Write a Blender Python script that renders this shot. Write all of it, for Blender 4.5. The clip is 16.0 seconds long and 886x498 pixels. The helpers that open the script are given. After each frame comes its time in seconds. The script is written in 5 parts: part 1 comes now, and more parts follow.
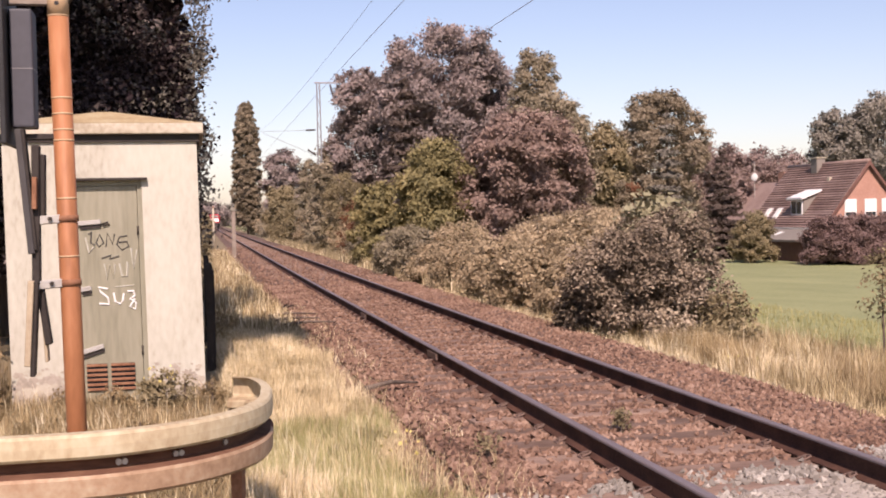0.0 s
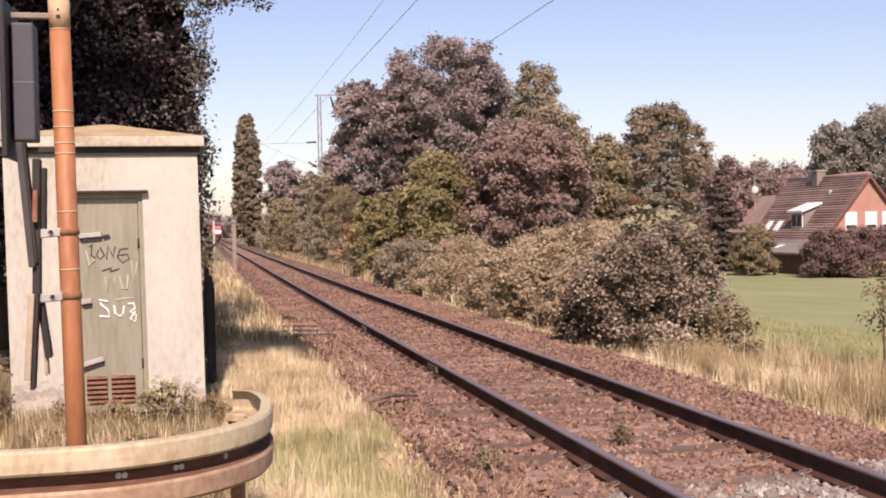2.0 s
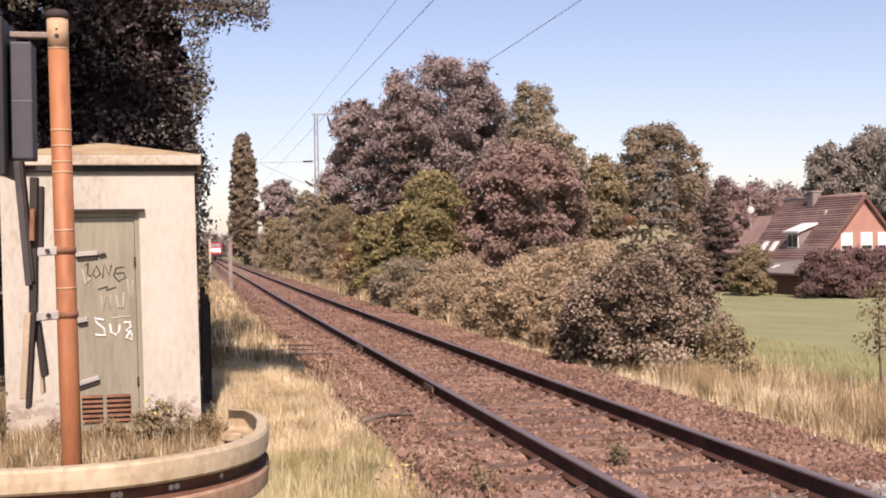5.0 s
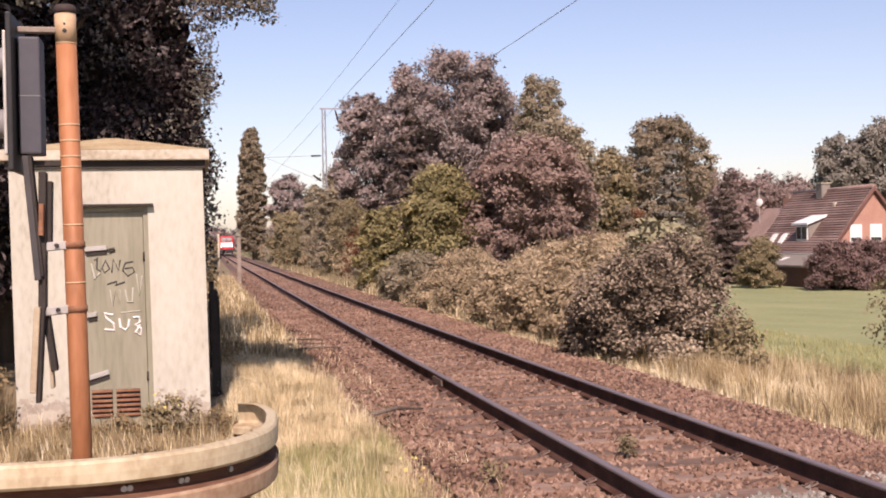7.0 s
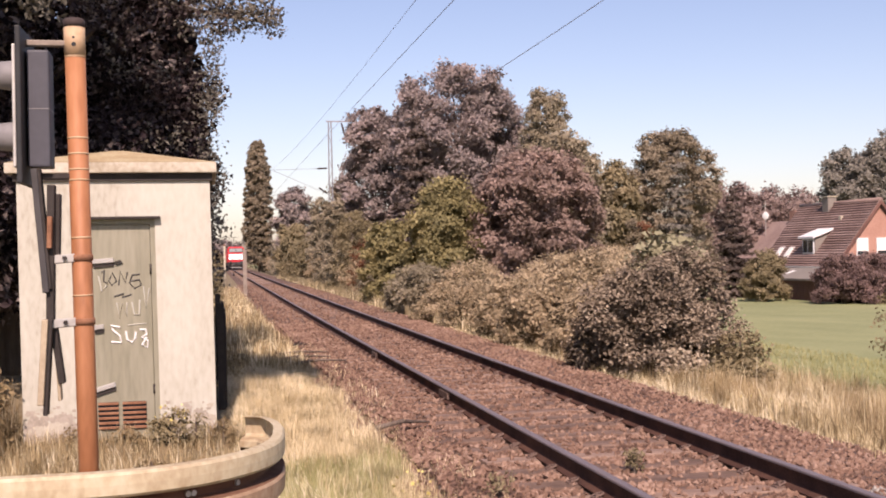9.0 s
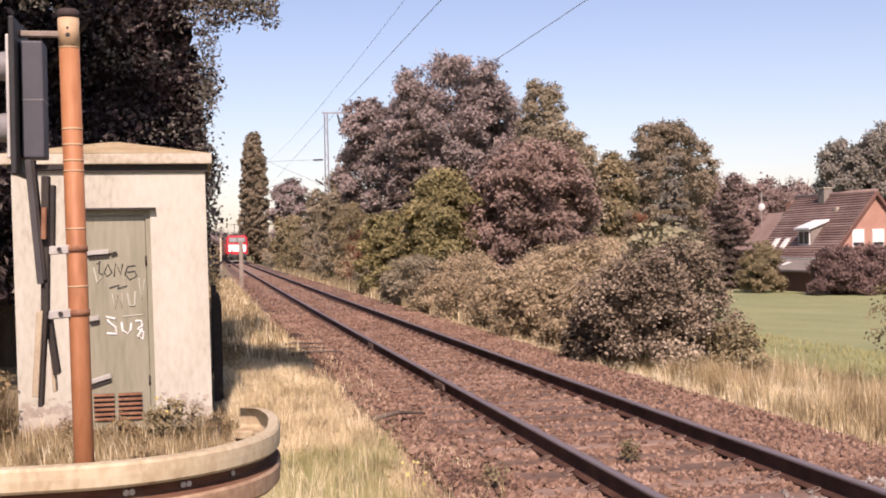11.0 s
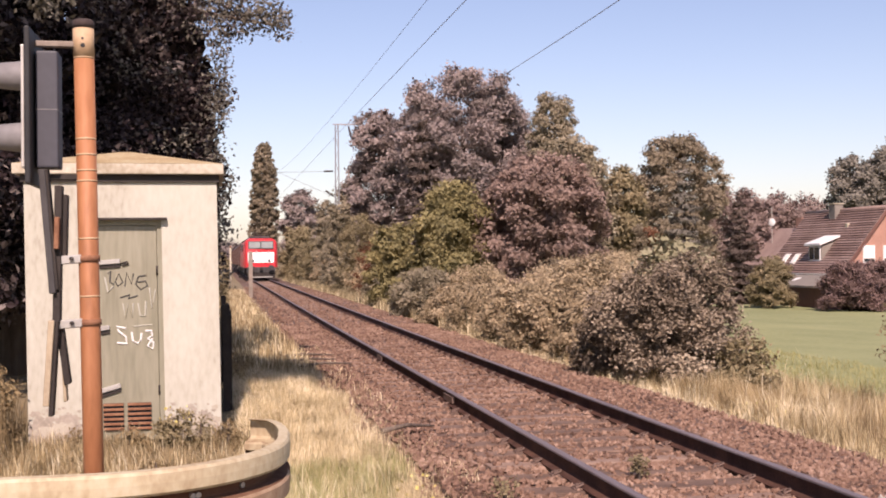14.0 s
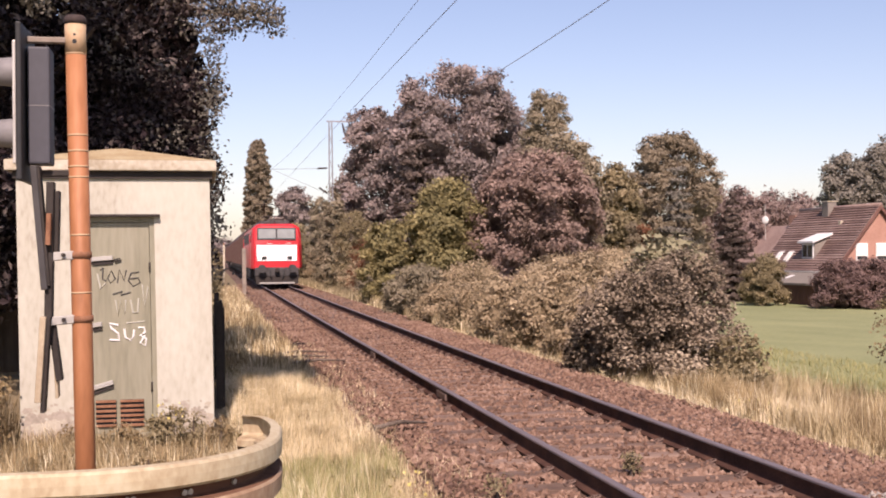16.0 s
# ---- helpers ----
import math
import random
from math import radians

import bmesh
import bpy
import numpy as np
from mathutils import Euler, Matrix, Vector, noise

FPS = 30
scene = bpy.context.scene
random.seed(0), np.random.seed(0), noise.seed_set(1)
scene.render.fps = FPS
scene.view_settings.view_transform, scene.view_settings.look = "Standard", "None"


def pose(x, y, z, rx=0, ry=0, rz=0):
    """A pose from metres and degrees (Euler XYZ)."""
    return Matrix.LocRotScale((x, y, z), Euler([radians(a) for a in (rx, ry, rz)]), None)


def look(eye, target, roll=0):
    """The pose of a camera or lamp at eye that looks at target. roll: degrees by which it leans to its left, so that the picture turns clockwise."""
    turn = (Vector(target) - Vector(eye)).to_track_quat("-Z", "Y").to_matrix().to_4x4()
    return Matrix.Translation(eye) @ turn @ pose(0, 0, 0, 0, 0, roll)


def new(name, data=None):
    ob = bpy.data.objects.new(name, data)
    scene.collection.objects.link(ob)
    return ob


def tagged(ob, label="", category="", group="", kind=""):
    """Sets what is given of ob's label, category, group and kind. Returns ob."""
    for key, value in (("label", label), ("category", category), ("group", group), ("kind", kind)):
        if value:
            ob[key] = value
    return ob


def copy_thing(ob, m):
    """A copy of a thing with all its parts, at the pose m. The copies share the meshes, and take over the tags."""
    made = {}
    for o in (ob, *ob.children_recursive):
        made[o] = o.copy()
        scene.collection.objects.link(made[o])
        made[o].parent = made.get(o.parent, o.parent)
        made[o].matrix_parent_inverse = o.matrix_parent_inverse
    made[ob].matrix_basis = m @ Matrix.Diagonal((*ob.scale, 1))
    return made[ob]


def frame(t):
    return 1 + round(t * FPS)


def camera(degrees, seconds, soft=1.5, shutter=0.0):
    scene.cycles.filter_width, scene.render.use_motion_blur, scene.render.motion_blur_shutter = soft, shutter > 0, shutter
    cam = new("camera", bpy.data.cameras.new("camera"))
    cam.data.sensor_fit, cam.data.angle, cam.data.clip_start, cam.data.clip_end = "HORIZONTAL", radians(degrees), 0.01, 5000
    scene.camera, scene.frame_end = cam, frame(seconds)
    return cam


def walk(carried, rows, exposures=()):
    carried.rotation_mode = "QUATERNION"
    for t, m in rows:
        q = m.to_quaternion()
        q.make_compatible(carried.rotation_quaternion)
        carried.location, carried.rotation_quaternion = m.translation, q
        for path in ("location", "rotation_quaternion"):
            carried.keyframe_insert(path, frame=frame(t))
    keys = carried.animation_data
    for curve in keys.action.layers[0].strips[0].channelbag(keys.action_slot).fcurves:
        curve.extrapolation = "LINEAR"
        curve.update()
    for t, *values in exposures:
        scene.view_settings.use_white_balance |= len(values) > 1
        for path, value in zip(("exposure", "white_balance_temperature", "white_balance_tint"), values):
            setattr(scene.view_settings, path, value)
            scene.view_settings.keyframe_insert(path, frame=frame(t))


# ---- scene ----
cam = camera(41.4, 16.0, soft=1.9)
EYE = (0.0, 0.0, 1.89)


def aim(yaw, pitch, roll, dx=0, dy=0, dz=0):
    """A hand-held pose: yaw to the right of the track's line, pitch up, roll, small sway of the eye."""
    e = Vector(EYE) + Vector((dx, dy, dz))
    a, b = radians(yaw), radians(pitch)
    return look(e, e + Vector((math.sin(a) * math.cos(b), math.cos(a) * math.cos(b), math.sin(b))), roll)


# seconds, yaw, pitch, roll, sway
SWAY = [
    (0, 11.865, -1.603, -1.191, 0.005, 0.006, -0.006),
    (0.5, 12.107, -1.563, -1.112, 0.001, 0.003, 0.005),
    (1, 12.096, -1.389, -1.153, -0.003, -0.004, 0.000),
    (1.5, 12.133, -1.189, -1.237, 0.002, 0.001, 0.005),
    (2, 11.855, -1.007, -1.111, 0.005, 0.003, 0.003),
    (2.5, 11.893, -0.459, -1.270, 0.008, -0.006, 0.002),
    (3, 11.974, -0.551, -1.306, 0.000, 0.002, 0.006),
    (3.5, 11.943, -0.359, -0.767, -0.002, 0.004, 0.013),
    (6, 12.089, -0.047, -1.058, 0.001, -0.008, 0.001),
    (6.5, 11.646, -0.465, -1.068, -0.000, 0.003, 0.002),
    (7, 11.650, -0.360, -1.200, -0.000, -0.000, 0.000),
    (7.5, 11.692, -0.151, -1.127, 0.001, -0.003, 0.007),
    (8, 11.652, 0.047, -1.080, -0.003, -0.006, 0.006),
    (8.5, 11.710, 0.387, -1.068, -0.006, -0.005, 0.007),
    (9, 11.388, 0.265, -1.093, -0.010, 0.003, 0.004),
    (11.5, 11.725, -0.249, -1.170, -0.001, 0.000, 0.001),
    (12, 12.007, -0.319, -1.126, -0.003, 0.005, 0.003),
    (12.5, 11.717, 0.168, -1.025, -0.002, 0.007, 0.005),
    (13, 11.931, 0.350, -0.859, -0.000, -0.003, 0.003),
    (13.5, 11.657, 0.392, -0.717, -0.009, 0.001, 0.004),
    (14, 11.113, 0.453, -0.589, -0.015, 0.012, 0.006),
    (14.5, 10.986, 0.306, -0.633, -0.014, 0.006, 0.007),
    (15, 11.105, 0.390, -0.652, -0.015, 0.003, 0.009),
    (15.5, 11.289, 0.614, -0.551, -0.012, 0.000, 0.006),
    (16, 11.412, 0.315, -0.537, -0.007, 0.009, 0.003),
]
walk(cam, [(r[0], aim(*r[1:])) for r in SWAY], exposures=[(0, 0.92, 7100, 32), (16, 0.92, 7100, 32)])

# ---- light ----
SUN_WAY = Vector((0.10, 0.73, -0.715)).normalized()
sun = new("sun", bpy.data.lights.new("sun", "SUN"))
sun.data.energy, sun.data.angle, sun.data.color = 3.55, radians(0.5), (1.0, 0.93, 0.82)
sun.matrix_world = look((8, -30, 40), Vector((8, -30, 40)) + SUN_WAY)
world = bpy.data.worlds.new("sky")
scene.world = world
world.use_nodes = True
wn = world.node_tree
sky = wn.nodes.new("ShaderNodeTexSky")
sky.sky_type, sky.sun_disc = "NISHITA", False
sky.sun_elevation = math.asin(-SUN_WAY.z)
sky.sun_rotation = math.atan2(-SUN_WAY.x, -SUN_WAY.y)
sky.air_density, sky.dust_density, sky.ozone_density = 1.0, 0.75, 2.1
wn.links.new(sky.outputs[0], wn.nodes["Background"].inputs[0])
wn.nodes["Background"].inputs[1].default_value = 0.077

# ---- materials ----


def shade(name, stops, rough=0.8, metal=0.0, fine=40.0, coarse=2.0, bump=0.3, depth=0.01, island=0.0, per_object=0.0, stretch=(1, 1, 1), spec=0.4):
    """Noise at two scales through a colour ramp; island and per_object add a random shift per piece."""
    m = bpy.data.materials.new(name)
    m.use_nodes = True
    t = m.node_tree
    n, l = t.nodes, t.links
    p = n["Principled BSDF"]
    p.inputs["Roughness"].default_value, p.inputs["Metallic"].default_value = rough, metal
    p.inputs["Specular IOR Level"].default_value = spec
    co = n.new("ShaderNodeTexCoord")
    mp = n.new("ShaderNodeMapping")
    mp.inputs["Scale"].default_value = stretch
    l.new(co.outputs["Object"], mp.inputs[0])
    a, b = n.new("ShaderNodeTexNoise"), n.new("ShaderNodeTexNoise")
    for tex, sc in ((a, fine), (b, coarse)):
        tex.inputs["Scale"].default_value, tex.inputs["Detail"].default_value = sc, 5
        l.new(mp.outputs[0], tex.inputs["Vector"])
    mix = n.new("ShaderNodeMath")
    mix.operation = "MULTIPLY_ADD"
    mix.inputs[1].default_value = 0.45
    l.new(a.outputs["Fac"], mix.inputs[0])
    half = n.new("ShaderNodeMath")
    half.operation = "MULTIPLY"
    half.inputs[1].default_value = 0.55
    l.new(b.outputs["Fac"], half.inputs[0])
    l.new(half.outputs[0], mix.inputs[2])
    out = mix.outputs[0]
    for amount, kind, sock in ((island, "ShaderNodeNewGeometry", "Random Per Island"), (per_object, "ShaderNodeObjectInfo", "Random")):
        if amount:
            g = n.new(kind)
            ma = n.new("ShaderNodeMath")
            ma.operation = "MULTIPLY_ADD"
            ma.inputs[1].default_value = amount
            l.new(g.outputs[sock], ma.inputs[0])
            sub = n.new("ShaderNodeMath")
            sub.operation = "SUBTRACT"
            sub.inputs[1].default_value = amount / 2
            l.new(out, sub.inputs[0])
            l.new(sub.outputs[0], ma.inputs[2])
            out = ma.outputs[0]
    r = n.new("ShaderNodeValToRGB")
    e = r.color_ramp.elements
    lo, hi = 0.30, 0.70
    for i, c in enumerate(stops):
        f = lo + (hi - lo) * i / max(1, len(stops) - 1)
        if i < 2:
            e[i].position, e[i].color = f, (*c, 1)
        else:
            e.new(f).color = (*c, 1)
    l.new(out, r.inputs[0])
    l.new(r.outputs[0], p.inputs["Base Color"])
    if bump:
        bp = n.new("ShaderNodeBump")
        bp.inputs["Strength"].default_value, bp.inputs["Distance"].default_value = bump, depth
        l.new(a.outputs["Fac"], bp.inputs["Height"])
        l.new(bp.outputs[0], p.inputs["Normal"])
    return m


def leafy(name, stops, through_light=0.3, spread=0.2):
    """Leaves and blades: colour by piece, a share of light let through."""
    m = shade(name, stops, rough=0.65, fine=0.9, coarse=0.35, bump=0, island=spread, spec=0.2)
    t = m.node_tree
    p, out = t.nodes["Principled BSDF"], t.nodes["Material Output"]
    tr, mx = t.nodes.new("ShaderNodeBsdfTranslucent"), t.nodes.new("ShaderNodeMixShader")
    mx.inputs[0].default_value = through_light
    t.links.new(p.inputs["Base Color"].links[0].from_socket, tr.inputs[0])
    t.links.new(p.outputs[0], mx.inputs[1])
    t.links.new(tr.outputs[0], mx.inputs[2])
    t.links.new(mx.outputs[0], out.inputs[0])
    return m


def glass(name, colour=(0.02, 0.025, 0.03), rough=0.05):
    return shade(name, [colour, tuple(c * 1.6 for c in colour)], rough=rough, bump=0, fine=3, coarse=1, spec=0.8)


M_SOIL = shade("soil", [(0.10, 0.075, 0.045), (0.20, 0.155, 0.09), (0.16, 0.13, 0.06)], 0.95, fine=25, coarse=1.5, bump=0.7, depth=0.03)
M_LAWN = shade("lawn_grass", [(0.16, 0.175, 0.076), (0.22, 0.235, 0.108), (0.285, 0.285, 0.14)], 0.95, fine=6, coarse=0.25, bump=0.8, depth=0.05)
M_STONE = shade("rusty_stone", [(0.072, 0.039, 0.027), (0.160, 0.090, 0.062), (0.208, 0.124, 0.086), (0.290, 0.190, 0.140)], 0.9, fine=30, coarse=0.8, bump=0.4, depth=0.005, island=0.34, per_object=0.25)
M_BED = shade("rusty_ballast", [(0.039, 0.024, 0.017), (0.121, 0.073, 0.054), (0.188, 0.119, 0.090)], 0.95, fine=14, coarse=0.7, bump=1.0, depth=0.06)
M_GREY = shade("grey_gravel", [(0.182, 0.162, 0.139), (0.281, 0.253, 0.221), (0.381, 0.350, 0.306)], 0.9, fine=30, coarse=1.5, bump=0.4, depth=0.005, island=0.5, per_object=0.4)
M_RAIL = shade("rusty_rail", [(0.035, 0.018, 0.015), (0.075, 0.039, 0.030), (0.125, 0.062, 0.043)], 0.85, 0.0, fine=60, coarse=3, bump=0.3, spec=0.1)
M_RAILTOP = shade("worn_rail_head", [(0.120, 0.096, 0.098), (0.165, 0.137, 0.139)], 0.55, 0.0, fine=60, coarse=5, bump=0.05, stretch=(1, 0.05, 1))
M_SLEEPER = shade("weathered_sleeper", [(0.097, 0.060, 0.044), (0.179, 0.115, 0.086), (0.260, 0.176, 0.133)], 0.9, fine=30, coarse=4, bump=0.7, depth=0.01, per_object=0.3, stretch=(0.25, 1, 1))
M_CLIP = shade("rusty_clip", [(0.10, 0.06, 0.05), (0.22, 0.15, 0.12)], 0.8, 0.3, fine=80, coarse=9, bump=0.3)
M_RENDER = shade("cream_render", [(0.303, 0.272, 0.217), (0.409, 0.387, 0.318), (0.460, 0.442, 0.371), (0.485, 0.473, 0.403)], 0.9, fine=22, coarse=1.6, bump=0.25, depth=0.006, stretch=(1, 1, 0.4))
M_PEEL = shade("peeled_grey_render", [(0.24, 0.205, 0.165), (0.33, 0.285, 0.235), (0.42, 0.37, 0.31)], 0.95, fine=30, coarse=5, bump=0.5, depth=0.006)
M_SCUFF = shade("scuffed_render", [(0.33, 0.285, 0.22), (0.40, 0.355, 0.285), (0.46, 0.42, 0.345)], 0.95, fine=40, coarse=7, bump=0.4, depth=0.004)
M_POSTGREY = shade("weathered_post_concrete", [(0.16, 0.125, 0.10), (0.24, 0.195, 0.16), (0.31, 0.26, 0.215)], 0.95, fine=25, coarse=3, bump=0.5, depth=0.006)
M_CONC = shade("stained_concrete", [(0.24, 0.19, 0.125), (0.42, 0.37, 0.285), (0.55, 0.50, 0.41)], 0.9, fine=18, coarse=3, bump=0.5, depth=0.008)
M_LICHEN = shade("lichened_concrete", [(0.241, 0.167, 0.088), (0.361, 0.274, 0.154), (0.430, 0.372, 0.242)], 0.95, fine=25, coarse=3, bump=0.5, depth=0.008)
M_DOOR = shade("grey_green_steel", [(0.19, 0.18, 0.125), (0.25, 0.235, 0.17), (0.30, 0.285, 0.215)], 0.55, 0.1, fine=12, coarse=1.5, bump=0.08, stretch=(2, 2, 0.3))
M_DARK = shade("dark_steel", [(0.02, 0.016, 0.014), (0.05, 0.04, 0.035)], 0.7, 0.3, fine=40, coarse=4, bump=0.2)
M_POLE = shade("rusty_orange_paint", [(0.24, 0.095, 0.04), (0.34, 0.14, 0.062), (0.40, 0.185, 0.09)], 0.6, 0.1, fine=30, coarse=3, bump=0.15, stretch=(1, 1, 0.25))
M_PALE = shade("faded_orange_paint", [(0.38, 0.24, 0.13), (0.50, 0.36, 0.23)], 0.65, fine=40, coarse=6, bump=0.1)
M_CAP = shade("brown_rubber", [(0.03, 0.02, 0.018), (0.06, 0.04, 0.035)], 0.8, fine=40, coarse=6)
M_BOX = shade("grey_signal_housing", [(0.045, 0.045, 0.055), (0.065, 0.065, 0.078)], 0.6, fine=20, coarse=2, bump=0.08)
M_BLACK = shade("black_plastic", [(0.008, 0.008, 0.009), (0.02, 0.02, 0.021)], 0.6, fine=30, coarse=4, bump=0.05)
M_VISOR = shade("grey_visor", [(0.14, 0.13, 0.13), (0.22, 0.21, 0.21)], 0.5, fine=20, coarse=3, bump=0.05)
M_BEAM = shade("weathered_galvanised", [(0.290, 0.200, 0.112), (0.440, 0.366, 0.241), (0.526, 0.476, 0.343)], 0.75, 0.1, fine=25, coarse=2.5, bump=0.15, stretch=(1, 1, 0.6))
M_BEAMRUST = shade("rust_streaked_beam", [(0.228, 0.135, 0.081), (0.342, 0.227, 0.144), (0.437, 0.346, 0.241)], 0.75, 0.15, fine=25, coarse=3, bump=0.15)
# the groove's shade is put into this dark colour
M_GROOVE = shade("shade_black_groove", [(0.075, 0.036, 0.024), (0.14, 0.07, 0.045), (0.21, 0.12, 0.075)], 0.9, 0.0, fine=20, coarse=3, bump=0.1, stretch=(0.5, 0.5, 2), spec=0.15)
M_SAND = shade("pale_crossing_grit", [(0.192, 0.158, 0.131), (0.336, 0.297, 0.254), (0.470, 0.427, 0.373)], 0.95, fine=40, coarse=2.5, bump=0.6, depth=0.012)
M_GALV = shade("galvanised_steel", [(0.38, 0.36, 0.33), (0.52, 0.50, 0.46)], 0.5, 0.6, fine=30, coarse=4, bump=0.1)
M_STRAP = shade("pale_strap_steel", [(0.32, 0.25, 0.17), (0.45, 0.37, 0.26)], 0.7, 0.2, fine=40, coarse=4)
M_RUST = shade("rust", [(0.13, 0.055, 0.03), (0.24, 0.11, 0.06), (0.32, 0.17, 0.10)], 0.85, 0.1, fine=40, coarse=6, bump=0.3)
M_WHITE = shade("white_paint", [(0.62, 0.61, 0.59), (0.74, 0.73, 0.71)], 0.6, fine=30, coarse=3, bump=0.05)
M_INK = shade("black_spray_paint", [(0.03, 0.03, 0.03), (0.07, 0.065, 0.06)], 0.7, fine=30, coarse=6)
M_GHOST = shade("faded_grey_spray_paint", [(0.375, 0.362, 0.300), (0.450, 0.438, 0.375)], 0.7, fine=30, coarse=6)
M_BARK = shade("bark", [(0.05, 0.035, 0.028), (0.12, 0.09, 0.07), (0.18, 0.14, 0.11)], 0.95, fine=14, coarse=2, bump=0.8, depth=0.03, stretch=(1, 1, 0.2))
M_MAST = shade("grey_mast_paint", [(0.238, 0.238, 0.252), (0.336, 0.336, 0.348)], 0.6, 0.3, fine=20, coarse=1, bump=0.05)
M_WIRE = shade("grey_wire", [(0.224, 0.224, 0.252), (0.336, 0.336, 0.364)], 0.5, 0.5, fine=20, coarse=1, bump=0)
M_TILE = shade("brown_roof_tile", [(0.134, 0.082, 0.069), (0.218, 0.142, 0.120), (0.291, 0.206, 0.177)], 0.85, fine=8, coarse=0.6, bump=0.3, per_object=0.25)
M_BRICK = shade("orange_red_brick", [(0.30, 0.155, 0.115), (0.37, 0.20, 0.15), (0.42, 0.24, 0.185)], 0.85, fine=9, coarse=0.8, bump=0.3)
M_BROWN = shade("dark_brown_boards", [(0.100, 0.048, 0.037), (0.180, 0.085, 0.068)], 0.8, fine=10, coarse=1, bump=0.3, stretch=(1, 1, 0.2))
M_FELT = shade("grey_roof_felt", [(0.16, 0.14, 0.12), (0.24, 0.21, 0.18)], 0.9, fine=8, coarse=1, bump=0.2)
M_BLIND = shade("white_blind", [(0.70, 0.68, 0.62), (0.80, 0.78, 0.73)], 0.6, fine=20, coarse=2, bump=0.1)
M_PANE = glass("dark_window_glass")
M_RED = shade("red_loco_paint", [(0.46, 0.016, 0.022), (0.56, 0.024, 0.03)], 0.4, fine=6, coarse=0.8, bump=0.02)
M_LOCOWHITE = shade("white_loco_paint", [(0.80, 0.79, 0.77), (0.86, 0.85, 0.84)], 0.35, fine=6, coarse=0.8, bump=0.02)
M_LOCOGREY = shade("grey_loco_underframe", [(0.036, 0.033, 0.034), (0.078, 0.072, 0.071)], 0.7, 0.2, fine=8, coarse=1.5, bump=0.2)
M_WAGON = shade("brown_wagon_paint", [(0.05, 0.026, 0.022), (0.09, 0.045, 0.036)], 0.7, fine=6, coarse=0.7, bump=0.1)
M_SCREEN = glass("tinted_windscreen", (0.16, 0.17, 0.16), 0.12)
M_LAMP = bpy.data.materials.new("lit_headlamp")
M_LAMP.use_nodes = True
M_LAMP.node_tree.nodes["Principled BSDF"].inputs["Emission Color"].default_value = (1, 0.93, 0.8, 1)
M_LAMP.node_tree.nodes["Principled BSDF"].inputs["Emission Strength"].default_value = 5.0

# ---- mesh helpers ----


def part(name, bm, material, parent, label=""):
    """Links a bmesh as one mesh under a thing or a part (or at top level with no parent)."""
    me = bpy.data.meshes.new(name)
    bm.to_mesh(me)
    bm.free()
    me.materials.append(material)
    ob = new(name, me)
    ob.parent = parent
    return tagged(ob, label)


def thing(name, label, category, at=(0, 0, 0), group="", kind="", turn=0):
    ob = new(name)
    ob.matrix_world = pose(*at, 0, 0, turn)
    ob.empty_display_size = 0.2
    return tagged(ob, label, category, group, kind)


def box(x0, x1, y0, y1, z0, z1, bevel=0.0, bm=None):
    bm = bm or bmesh.new()
    m = Matrix.LocRotScale(((x0 + x1) / 2, (y0 + y1) / 2, (z0 + z1) / 2), None, (abs(x1 - x0), abs(y1 - y0), abs(z1 - z0)))
    g = bmesh.ops.create_cube(bm, size=1, matrix=m)
    if bevel:
        es = list({e for v in g["verts"] for e in v.link_edges})
        bmesh.ops.bevel(bm, geom=es, offset=bevel, segments=2, affect="EDGES", profile=0.6)
    return bm


def bar(a, b, w, h, bm=None, bevel=0.0, up=Vector((0, 0, 1))):
    """A rectangular bar from a to b, w wide and h high."""
    bm = bm or bmesh.new()
    a, b = Vector(a), Vector(b)
    d = b - a
    y = d.normalized()
    x = y.cross(up)
    x = x.normalized() if x.length > 1e-4 else Vector((1, 0, 0))
    z = x.cross(y)
    r = Matrix((x, y, z)).transposed().to_4x4()
    g = bmesh.ops.create_cube(bm, size=1, matrix=Matrix.Translation((a + b) / 2) @ r @ Matrix.Diagonal((w, d.length, h, 1)))
    if bevel:
        bmesh.ops.bevel(bm, geom=list({e for v in g["verts"] for e in v.link_edges}), offset=bevel, segments=1, affect="EDGES")
    return bm


def tube(points, radii, sides=10, bm=None, cap=True):
    """A round, tapering tube along points."""
    bm = bm or bmesh.new()
    ps = [Vector(p) for p in points]
    if not hasattr(radii, "__len__"):
        radii = [radii] * len(ps)
    rings = []
    for i, p in enumerate(ps):
        d = (ps[min(i + 1, len(ps) - 1)] - ps[max(i - 1, 0)]).normalized()
        u = d.cross(Vector((0.31, 0.95, 0.05)) if abs(d.z) > 0.7 else Vector((0, 0, 1))).normalized()
        v = d.cross(u)
        rings.append([bm.verts.new(p + (u * math.cos(k * 2 * math.pi / sides) + v * math.sin(k * 2 * math.pi / sides)) * radii[i]) for k in range(sides)])
    for r0, r1 in zip(rings[:-1], rings[1:]):
        for k in range(sides):
            f = bm.faces.new((r0[k], r0[(k + 1) % sides], r1[(k + 1) % sides], r1[k]))
            f.smooth = sides > 6
    if cap:
        bm.faces.new(rings[0][::-1])
        bm.faces.new(rings[-1])
    bmesh.ops.recalc_face_normals(bm, faces=bm.faces[:])
    return bm


